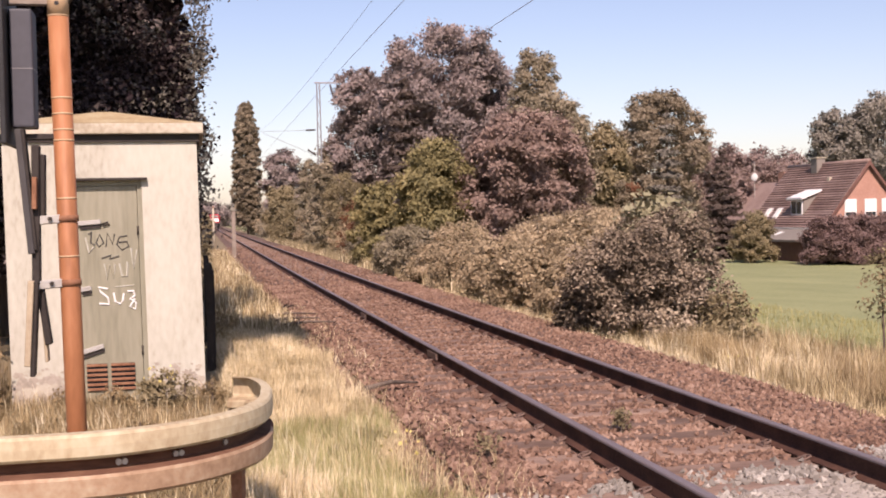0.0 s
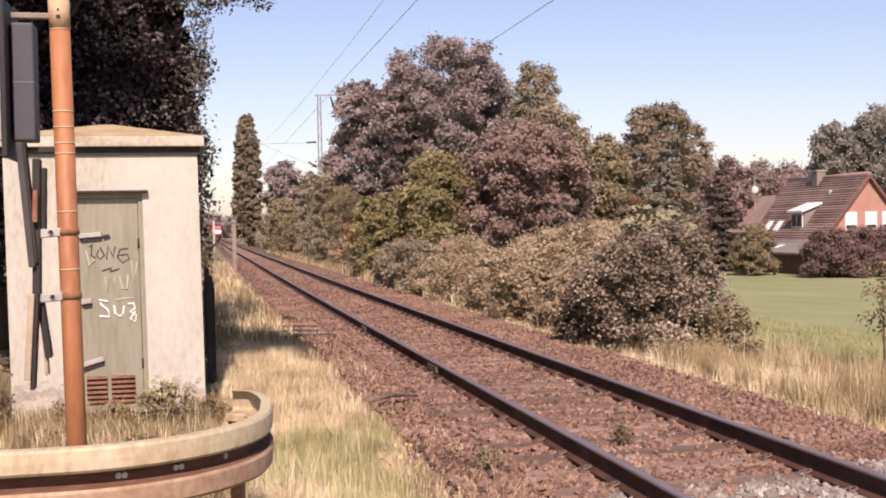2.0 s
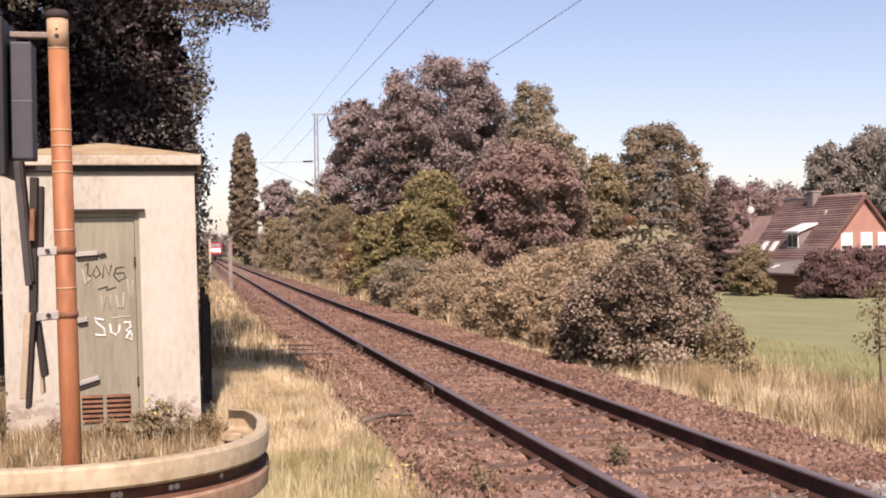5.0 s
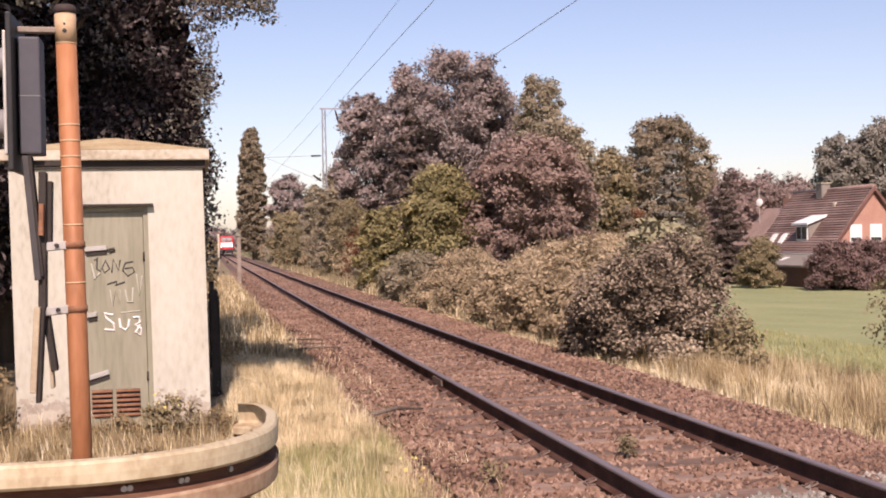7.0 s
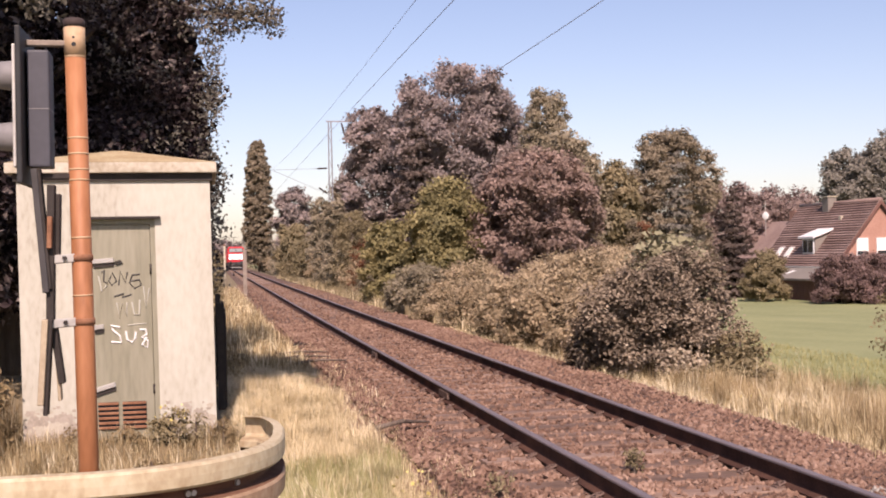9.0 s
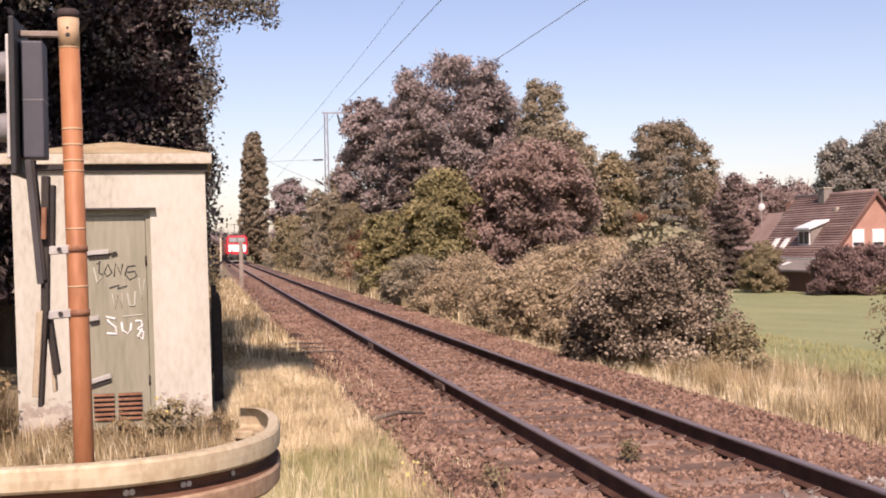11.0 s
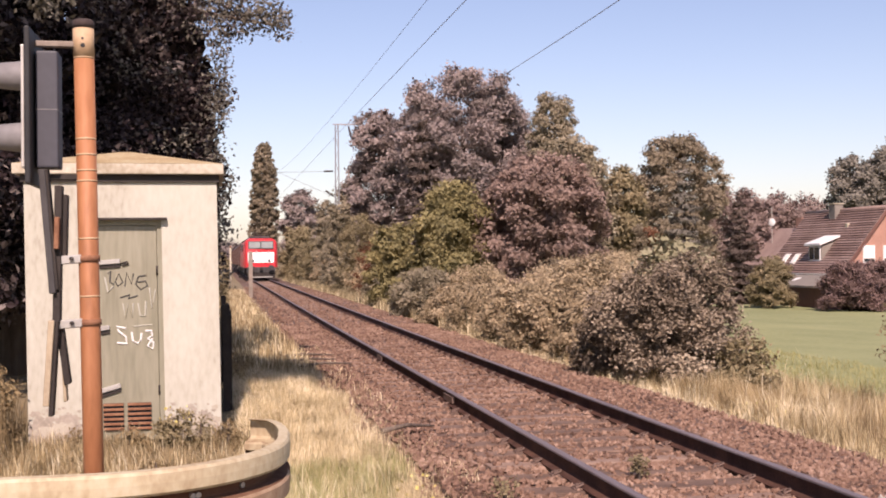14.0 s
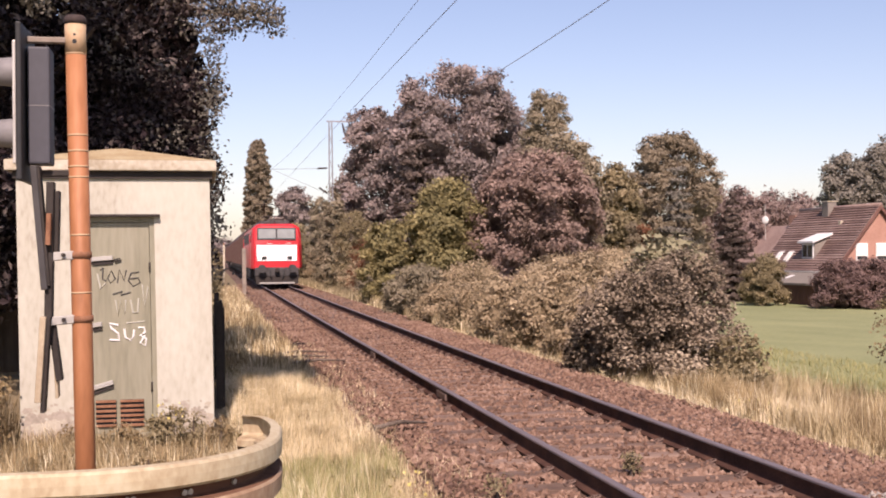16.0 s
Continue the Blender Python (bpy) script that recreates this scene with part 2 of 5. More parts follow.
def loft(profile, stations, bm=None, closed=True, cap=True):
    """Sweeps a profile of (across, up) along stations of (point, side vector)."""
    bm = bm or bmesh.new()
    rings = [[bm.verts.new(Vector(p) + Vector(s) * a + Vector((0, 0, u))) for a, u in profile] for p, s in stations]
    n = len(profile)
    for r0, r1 in zip(rings[:-1], rings[1:]):
        for k in range(n if closed else n - 1):
            bm.faces.new((r0[k], r1[k], r1[(k + 1) % n], r0[(k + 1) % n]))
    if closed and cap:
        bm.faces.new(rings[0][::-1])
        bm.faces.new(rings[-1])
    bmesh.ops.recalc_face_normals(bm, faces=bm.faces[:])
    return bm


def prism(outline, axis, a, b, bm=None):
    """An outline of 2D points drawn out from a to b along an axis (0, 1 or 2)."""
    bm = bm or bmesh.new()
    rest = [i for i in range(3) if i != axis]
    ends = []
    for d in (a, b):
        vs = []
        for p in outline:
            c = [0, 0, 0]
            c[axis], c[rest[0]], c[rest[1]] = d, p[0], p[1]
            vs.append(bm.verts.new(c))
        ends.append(vs)
    n = len(outline)
    bm.faces.new(ends[0])
    bm.faces.new(ends[1][::-1])
    for k in range(n):
        bm.faces.new((ends[0][k], ends[0][(k + 1) % n], ends[1][(k + 1) % n], ends[1][k]))
    bmesh.ops.recalc_face_normals(bm, faces=bm.faces[:])
    return bm


def raw_mesh(name, verts, sizes, loops, material, smooth=False):
    """A mesh straight from arrays: vertices, face sizes, face corners."""
    me = bpy.data.meshes.new(name)
    me.vertices.add(len(verts))
    me.vertices.foreach_set("co", np.asarray(verts, np.float32).ravel())
    me.loops.add(len(loops))
    me.loops.foreach_set("vertex_index", np.asarray(loops, np.int32))
    me.polygons.add(len(sizes))
    sizes = np.asarray(sizes, np.int32)
    me.polygons.foreach_set("loop_start", np.r_[0, np.cumsum(sizes)[:-1]].astype(np.int32))
    me.polygons.foreach_set("loop_total", sizes)
    me.polygons.foreach_set("use_smooth", np.full(len(sizes), smooth))
    me.update(calc_edges=True)
    me.validate()
    me.materials.append(material)
    return me


# ---- the lie of the land ----


def track_x(y):
    """Middle of the track: straight by the crossing, easing to the right far off."""
    return 3.737 + (6e-5 * y * y if y < 60 else 0.216 + 0.0055 * (y - 60))


def land(x, y):
    """Height of the ground."""
    d = x - (track_x(y) if y > 0 else 3.737)
    if d < -2.0:
        z = -0.05 + 0.10 * min(1, (-2.0 - d) / 1.5)
        if d < -8:
            z -= min(0.8, (-8 - d) * 0.05)
    elif d <= 2.6:
        z = -0.05
    else:
        z = -0.05 - 0.30 * min(1, (d - 2.6) / 1.5) - 1.15 * min(1, max(0, (d - 4.1) / 22)) ** 0.8
    return z


def ground():
    xs = np.unique(np.r_[np.linspace(-3000, -60, 9), np.linspace(-60, -6, 12), np.linspace(-6, 14, 61), np.linspace(14, 60, 30), np.linspace(60, 3000, 10)])
    ys = np.unique(np.r_[np.linspace(-3000, -30, 8), np.linspace(-30, 2, 10), np.linspace(2, 30, 57), np.linspace(30, 120, 46), np.linspace(120, 4000, 16)])
    bm = bmesh.new()
    grid = []
    for y in ys:
        row = []
        for x in xs:
            near = 0.035 if 2 < y < 60 and -6 < x < 20 else 0
            row.append(bm.verts.new((x, y, land(x, y) - 0.03 + near * noise.noise((x * 1.7, y * 1.7, 0)))))
        grid.append(row)
    for r0, r1 in zip(grid[:-1], grid[1:]):
        for k in range(len(xs) - 1):
            f = bm.faces.new((r0[k], r0[k + 1], r1[k + 1], r1[k]))
            f.smooth = True
    ob = part("ground", bm, M_SOIL, None)
    ob.data.materials.append(M_LAWN)
    for p in ob.data.polygons:
        c = p.center
        if c.x - track_x(max(c.y, 0)) > 5.6 or (c.x < -9):
            p.material_index = 1
    tagged(ob, "dry earth verge running into a mown green lawn", "ground", kind="structure")


ground()


def ballast_bed():
    bm = bmesh.new()
    ys = list(np.arange(-6, 40, 0.35)) + list(np.arange(40, 580, 6.0))
    prof = [(-2.15, -0.16), (-1.9, -0.04), (-1.35, 0.0), (-0.6, 0.008), (0, 0.012), (0.6, 0.008), (1.35, 0.0), (2.1, 0.0), (2.6, -0.08), (3.0, -0.26)]
    grid = []
    for y in ys:
        row = []
        for a, z in prof:
            e = 0.0 if y > 60 else noise.noise((a * 2.1, y * 0.9, 3)) * (0.16 if abs(a) > 1.85 else 0.02)
            row.append(bm.verts.new((track_x(max(y, 0)) + a + e, y, z - 0.026 + 0.018 * noise.noise((a * 5, y * 4, 1)))))
        grid.append(row)
    for r0, r1 in zip(grid[:-1], grid[1:]):
        for k in range(len(prof) - 1):
            bm.faces.new((r0[k], r0[k + 1], r1[k + 1], r1[k])).smooth = True
    return tagged(part("ballast", bm, M_BED, None), "rust-stained crushed stone ballast under the rails", "ballast", kind="structure")


BED = ballast_bed()


def crossing_grit():
    """A thin uneven spread of pale grit over the ballast beside the crossing."""
    bm = bmesh.new()
    rows = []
    xs = np.linspace(1.7, 6.6, 40)
    for j in range(16):
        row = []
        for x in xs:
            far = 7.55 + 0.22 * (x - 3.5) + 0.25 * noise.noise((x * 1.6, 0, 4)) + 0.12 * math.sin(x * 9)
            y = -5 + (far + 5) * (j / 15) ** 0.5
            row.append(bm.verts.new((x, y, 0.010 - 0.05 * (j == 15) + 0.008 * noise.noise((x * 6, y * 6, 0)) - (0.05 if x < 1.75 or x > 6.3 else 0))))
        rows.append(row)
    for r0, r1 in zip(rows[:-1], rows[1:]):
        for k in range(len(xs) - 1):
            bm.faces.new((r0[k], r0[k + 1], r1[k + 1], r1[k])).smooth = True
    tagged(part("crossing_grit", bm, M_SAND, None), "pale grey grit spread beside the level crossing", "grit", kind="structure")


crossing_grit()

# ---- track ----


def track():
    t = thing("railway_track", "single railway track with rusty rails on weathered sleepers", "railway track", kind="structure")
    ys = list(np.arange(-8, 60, 2.0)) + list(np.arange(60, 580, 10.0))
    body = [(-0.075, 0.0), (-0.075, 0.012), (-0.02, 0.03), (-0.009, 0.05), (-0.009, 0.125), (-0.034, 0.135), (-0.036, 0.158), (0.036, 0.158), (0.034, 0.135), (0.009, 0.125), (0.009, 0.05), (0.02, 0.03), (0.075, 0.012), (0.075, 0.0)]
    head = [(-0.0362, 0.150), (-0.0362, 0.162), (-0.028, 0.170), (0.028, 0.170), (0.0362, 0.162), (0.0362, 0.150)]
    for side in (-0.7535, 0.7535):
        st = [((track_x(max(y, 0)) + side, y, 0.004), (1, 0, 0)) for y in ys]
        rail = part("rail", loft(body, st), M_RAIL, t, "dark rusty steel rail")
        part("rail_head", loft(head, st), M_RAILTOP, rail, "worn bright running surface")
    # sleepers at 0.62 m, the nearer ones with clips
    sl = []
    for v in range(4):
        bm = box(-1.3, 1.3, -0.13, 0.13, -0.14, 0.0, 0.012)
        for q in bm.verts:
            q.co += Vector((0.012, 0.008, 0.008)) * noise.noise(q.co * 3 + Vector((v * 7, 0, 0)))
        o = part("sleeper", bm, M_SLEEPER, t)
        sl.append(o)
    cb = box(-0.05, 0.05, -0.06, 0.06, 0, 0.018, 0.004)
    tube([(-0.03, -0.05, 0.025), (0.045, -0.035, 0.05), (0.06, 0.0, 0.055), (0.045, 0.035, 0.05), (-0.03, 0.05, 0.025)], 0.011, 6, cb)
    tube([(0.0, 0, 0.0), (0.0, 0, 0.06)], 0.018, 6, cb)
    clip = part("rail_clip", cb, M_CLIP, t)
    used_clip = False
    for k in range(300):
        y = 1.76 + 0.62 * k
        o = sl[k] if k < 4 else new("sleeper", sl[k % 4].data)
        o.parent = t
        o.matrix_basis = pose(track_x(y) + 0.02 * random.uniform(-1, 1), y + 0.012 * random.uniform(-1, 1), 0.004 - 0.012 * min(1, max(0, (y - 12) / 14)), 0, 0, random.uniform(-0.6, 0.6) + (180 if random.random() < 0.5 else 0))
        if k < 45:
            for s in (-0.7535, 0.7535):
                for e in (-1, 1):
                    c = new("rail_clip", clip.data) if used_clip else clip
                    used_clip = True
                    c.parent = t
                    c.matrix_basis = pose(track_x(y) + s + e * 0.105, y, 0.002, 0, 0, 180 if e > 0 else 0) @ Matrix.Diagonal((0.85, 0.85, 0.8, 1))
    for y in (14.9, 21.4):
        part("fishplate", box(track_x(y) - 0.80, track_x(y) - 0.765, y - 0.28, y + 0.28, 0.045, 0.125, 0.006), M_CLIP, t, "pale rusty joint plate")
    return t


track()


def twigs():
    for x, y, a, n in ((1.72, 22.6, 12, 1.1), (1.75, 21.6, 6, 0.9), (1.9, 20.6, 18, 1.0), (2.05, 12.6, 25, 0.7)):
        d = Vector((math.cos(radians(a)), math.sin(radians(a)), 0)) * n / 2
        p = Vector((x, y, 0.05))
        ob = part("fallen_branch", tube([p - d, p + Vector((0, 0.06, 0.03)), p + d], [0.03, 0.024, 0.01], 7), M_BARK, None)
        tagged(ob, "dark fallen branch lying on the ballast", "branch", "fallen branches")


twigs()

# ---- the switch hut ----


def stroke(points, r, material, parent, name, label=""):
    return part(name, tube(points, r, 6), material, parent, label)


def hut():
    h = thing("switch_hut", "small cream-rendered trackside hut with stained concrete roof", "hut", at=(0, 0, 0))
    x0, x1, y0, y1, z0, z1 = -1.91, 0.03, 12.6, 14.6, -0.1, 2.72
    dx0, dx1, dz0, dz1 = -1.30, -0.545, 0.02, 2.322
    # front wall with the door opening as one bent piece, then sides and back
    bm = bmesh.new()
    for face_y in (y0, y0 + 0.16):
        o_ = [bm.verts.new((x, face_y, z)) for x, z in ((x0, z0), (x0, z1), (x1, z1), (x1, z0), (dx1, z0), (dx1, dz1), (dx0, dz1), (dx0, z0))]
        bm.faces.new(o_)
    bm.verts.ensure_lookup_table()
    for k in range(8):
        bm.faces.new((bm.verts[k], bm.verts[(k + 1) % 8], bm.verts[8 + (k + 1) % 8], bm.verts[8 + k]))
    bmesh.ops.recalc_face_normals(bm, faces=bm.faces[:])
    part("front_wall", bm, M_RENDER, h, "cream render, grey and peeling at the foot")
    part("threshold", box(dx0, dx1, y0 + 0.002, y0 + 0.15, z0, dz0), M_CONC, h)
    part("side_wall", box(x0, x0 + 0.16, y0 + 0.162, y1, z0, z1), M_RENDER, h)
    part("side_wall", box(x1 - 0.16, x1, y0 + 0.162, y1, z0, z1), M_RENDER, h)
    part("back_wall", box(x0 + 0.162, x1 - 0.162, y1 - 0.16, y1, z0, z1), M_RENDER, h)
    # peeling grey patches, thick at the foot and rarer higher up
    rnd = random.Random(3)
    for k in range(120):
        pz = 0.42 * rnd.random() ** 1.7
        left = rnd.random() < 0.5
        px = rnd.uniform(x0 + 0.04, dx0 - 0.08) if left else rnd.uniform(dx1 + 0.04, x1 - 0.03)
        pr = rnd.uniform(0.35, 1.0) * (0.13 if pz < 0.2 else 0.07 if pz < 0.3 else 0.03)
        bm = bmesh.new()
        hub = bm.verts.new((px, y0 - 0.0015 - 0.00001 * k, pz))
        ring = []
        for j in range(22):
            a = 2 * math.pi * j / 22
            r = pr * (0.85 + 0.9 * noise.noise((k * 3.7 + math.cos(a) * 2.6, pz * 9 + math.sin(a) * 2.6, 2)))
            ring.append(bm.verts.new((min(x1 - 0.004, max(x0 + 0.004, px + 1.5 * r * math.cos(a))), y0 - 0.0008 - 0.00001 * k, pz + r * math.sin(a))))
        for j in range(22):
            bm.faces.new((hub, ring[j], ring[(j + 1) % 22]))
        part("peeled_patch", bm, M_PEEL if k % 3 else M_SCUFF, h, "grey patch where the render has peeled")
    # roof: overhanging slab and a flat lichened pyramid
    part("roof_slab", box(x0 - 0.1, x1 + 0.075, y0 - 0.10, y1 + 0.1, 2.80, 2.91, 0.012), M_CONC, h, "pale stained concrete roof edge")
    # this strip's dark colour paints the shade under the slab
    part("soffit", box(x0 - 0.03, x1 + 0.03, y0 - 0.03, y1 + 0.03, 2.72, 2.80), M_DARK, h, "soffit strip coloured dark for the shade under the slab")
    bm = bmesh.new()
    base = [bm.verts.new(c) for c in ((x0 - 0.1, y0 - 0.10, 2.91), (x1 + 0.075, y0 - 0.10, 2.91), (x1 + 0.075, y1 + 0.1, 2.91), (x0 - 0.1, y1 + 0.1, 2.91))]
    mid = [bm.verts.new(c) for c in ((-1.02, 13.55, 3.12), (-0.88, 13.55, 3.12), (-0.88, 13.65, 3.12), (-1.02, 13.65, 3.12))]
    for k in range(4):
        bm.faces.new((base[k], base[(k + 1) % 4], mid[(k + 1) % 4], mid[k]))
    bm.faces.new(mid)
    bm.faces.new(base[::-1])
    part("roof", bm, M_LICHEN, h, "brown lichened low pyramid roof")
    # door with frame, drip strip, bolts, louvre grilles and paint marks
    part("door_lintel", box(dx0 - 0.06, dx1 + 0.06, y0 - 0.075, y0 + 0.0, 2.325, 2.35, 0.004), M_DARK, h, "thin dark drip strip")
    f = box(dx0, dx0 + 0.05, y0 + 0.02, y0 + 0.1, dz0, dz1)
    box(dx1 - 0.05, dx1, y0 + 0.02, y0 + 0.1, dz0, dz1, bm=f)
    box(dx0 + 0.05, dx1 - 0.05, y0 + 0.02, y0 + 0.1, dz1 - 0.05, dz1, bm=f)
    part("door_frame", f, M_DOOR, h)
    d = part("door", box(dx0 + 0.055, dx1 - 0.055, y0 + 0.04, y0 + 0.08, dz0 + 0.01, dz1 - 0.055, 0.004), M_DOOR, h, "grey-green steel door with scrawled spray paint")
    for hx in (1.80, 0.55):
        part("hinge", tube([(dx1 - 0.055, y0 + 0.025, hx - 0.05), (dx1 - 0.055, y0 + 0.025, hx + 0.05)], 0.012, 8), M_DARK, d)
    yf = y0 + 0.032
    for (ax, az, bx, bz) in ((-1.20, 1.885, -0.97, 1.90), (-1.20, 1.20, -1.09, 1.215), (-1.22, 0.545, -0.99, 0.61)):
        bm = bar((ax, yf - 0.012, az), (bx, yf - 0.012, bz), 0.035, 0.05, bevel=0.006)
        part("door_bolt", bm, M_GALV, d, "bright slanting bolt lever")
        # a dark bar below each bolt stands in for its cast shadow
        part("bolt_cast_shadow", bar((ax + 0.02, yf, az - 0.045), (bx + 0.0, yf, bz - 0.045), 0.02, 0.035), M_DARK, d, "dark bar painted as the bolt's cast shadow")
    stroke([(-0.97, yf - 0.01, 1.875), (-0.90, yf - 0.01, 1.895), (-0.885, yf - 0.01, 1.875), (-0.95, yf - 0.01, 1.855)], 0.008, M_DARK, d, "padlock_hasp")
    for gx0, gx1 in ((-1.17, -0.965), (-0.925, -0.685)):
        part("grille_backing", box(gx0, gx1, yf + 0.0, yf + 0.006, 0.14, 0.425), M_BLACK, d)
        for k in range(6):
            z = 0.16 + k * 0.05
            part("grille_slat", bar((gx0, yf - 0.012, z), (gx1, yf - 0.012, z), 0.02, 0.026, bevel=0.003), M_RUST, d, "rusty brown louvre slat")
    # white letters sprayed on the door
    def ink(pts, mat, r, label):
        part("spray_paint_mark", tube([(x, yf + 0.006, z) for x, z in pts], r, 6), mat, d, label)
    white = "white sprayed letter"
    ink([(-0.93, 1.20), (-1.02, 1.22), (-1.0, 1.17), (-0.93, 1.11), (-0.92, 1.04), (-1.02, 1.05)], M_WHITE, 0.012, white)
    ink([(-0.87, 1.16), (-0.86, 1.07), (-0.81, 1.04), (-0.78, 1.08), (-0.77, 1.15)], M_WHITE, 0.012, white)
    ink([(-0.73, 1.17), (-0.67, 1.17), (-0.66, 1.12), (-0.71, 1.09), (-0.65, 1.05), (-0.66, 0.98), (-0.71, 1.01), (-0.66, 1.09)], M_WHITE, 0.012, white)
    blk = "black sprayed scrawl"
    ink([(-1.10, 1.77), (-1.07, 1.80), (-1.08, 1.68), (-1.04, 1.66)], M_INK, 0.0085, blk)
    ink([(-1.02, 1.70), (-0.99, 1.77), (-0.95, 1.68), (-1.0, 1.64), (-1.03, 1.69)], M_INK, 0.0085, blk)
    ink([(-0.93, 1.64), (-0.91, 1.78), (-0.86, 1.66), (-0.84, 1.77)], M_INK, 0.0085, blk)
    ink([(-0.71, 1.75), (-0.79, 1.74), (-0.82, 1.66), (-0.77, 1.60), (-0.70, 1.64), (-0.72, 1.69), (-0.80, 1.68)], M_INK, 0.0085, blk)
    ink([(-0.98, 1.52), (-0.88, 1.55), (-0.90, 1.51), (-0.80, 1.54)], M_INK, 0.0085, blk)
    gh = "faded grey sprayed letter"
    ink([(-0.95, 1.46), (-0.93, 1.30), (-0.90, 1.45), (-0.86, 1.31), (-0.85, 1.46)], M_GHOST, 0.011, gh)
    ink([(-0.80, 1.46), (-0.78, 1.33), (-0.73, 1.33), (-0.72, 1.48)], M_GHOST, 0.011, gh)
    ink([(-0.68, 1.62), (-0.66, 1.40), (-0.62, 1.60)], M_GHOST, 0.011, gh)
    ink([(-1.13, 1.74), (-1.1, 1.58), (-1.05, 1.64)], M_GHOST, 0.011, gh)
    ink([(-0.85, 1.22), (-0.66, 1.235)], M_GHOST, 0.006, gh)
    # the whole hut has settled a little out of plumb
    for ob in h.children_recursive:
        for v in ob.data.vertices:
            v.co.x += 0.012 * (2.75 - v.co.z)


hut()

# ---- the crossing signal and its guard ----


def signal_post():
    s = thing("crossing_signal", "rusty orange signal post with horn-hooded crossing lights", "signal post", at=(-0.683, 7.0, 0))

    def P(x, z, y=0.0):
        return (x + 0.683, y, z)
    c = lambda z: Vector((-0.0155 * z, 0, z))
    part("pole", tube([c(-0.2), c(1.2), c(3.17)], 0.057, 20), M_POLE, s, "orange-brown painted steel tube")
    part("pole_sleeve", tube([c(3.07), c(3.24)], 0.0595, 20), M_PALE, s, "pale collar with bolt holes")
    part("pole_cap", tube([c(3.235), c(3.27), c(3.285)], [0.062, 0.062, 0.05], 20), M_CAP, s, "dark brown cap")
    for z in (3.13, 3.17):
        part("bolt_hole", tube([c(z) + Vector((0.0, -0.062, 0)), c(z) + Vector((0.0, -0.05, 0))], 0.013 if z < 3.15 else 0.007, 10), M_BLACK, s)
    for z in (3.065, 2.60, 2.51, 2.42, 2.36, 2.03, 1.915, 1.70, 1.56):
        part("pole_band", tube([c(z - 0.005), c(z + 0.005)], 0.0585, 20), M_PALE, s, "thin worn band")
    # lamp housing, seen from its edge, with two hooded lights towards the road
    part("housing", box(*P(-0.985, 0)[:1], P(-0.865, 0)[0], -0.09, 0.12, 2.43, 3.09, 0.012), M_BOX, s, "dark grey lamp housing")
    part("housing_seam", box(P(-0.986, 0)[0], P(-0.864, 0)[0], -0.0915, 0.121, 2.755, 2.760), M_VISOR, s)
    part("backing_board", box(P(-1.025, 0)[0], P(-0.995, 0)[0], -0.24, 0.30, 2.33, 3.20, 0.008), M_BLACK, s, "black backing board with pale border")
    part("board_rim", box(P(-1.045, 0)[0], P(-1.027, 0)[0], -0.22, 0.28, 2.42, 3.10, 0.006), M_GALV, s, "pale rim")
    for z in (2.96, 2.61):
        bm = bmesh.new()
        n = 18
        for k in range(n):
            a0, a1 = 2 * math.pi * k / n, 2 * math.pi * (k + 1) / n
            ring = lambda a, r, x: bm.verts.new((P(x, 0)[0], 0.03 + r * math.cos(a), z + r * math.sin(a)))
            for r, q in ((0.088, 0.086),):
                bm.faces.new((ring(a0, 0.088, -1.045), ring(a1, 0.088, -1.045), ring(a1, 0.062, -1.30), ring(a0, 0.062, -1.30))).smooth = True
                bm.faces.new((ring(a1, 0.082, -1.045), ring(a0, 0.082, -1.045), ring(a0, 0.056, -1.30), ring(a1, 0.056, -1.30))).smooth = True
                bm.faces.new((ring(a0, 0.062, -1.30), ring(a1, 0.062, -1.30), ring(a1, 0.056, -1.30), ring(a0, 0.056, -1.30)))
        bmesh.ops.remove_doubles(bm, verts=bm.verts[:], dist=0.0002)
        hood = part("lamp_hood", bm, M_VISOR, s, "grey tapering lamp hood")
        part("lens", tube([(P(-1.046, 0)[0], 0.03, z), (P(-1.052, 0)[0], 0.03, z)], 0.078, 16), M_CAP, hood, "unlit dark lens")
    for z, xa in ((3.14, -1.0), (2.38, -0.94)):
        part("arm", bar(P(xa, z), P(-0.76, z), 0.05, 0.035, bevel=0.006), M_POSTGREY if z > 3 else M_DARK, s, "flat steel arm")
    # folded cross boards hanging on two clamps
    for z in (1.915, 1.55):
        part("clamp", tube([c(z - 0.018), c(z + 0.018)], 0.063, 18), M_RUST, s, "rusty pipe clamp")
        part("clamp_arm", bar(P(-0.885, z - 0.01, -0.05), P(-0.745, z, -0.03), 0.03, 0.05, bevel=0.005), M_GALV, s, "bent bracket")
        part("clamp_bolt", tube([P(-0.80, z, -0.09), P(-0.80, z, -0.02)], 0.012, 6), M_DARK, s)
    dark, pale = "dark edge of a cross board", "pale edge of a cross board"
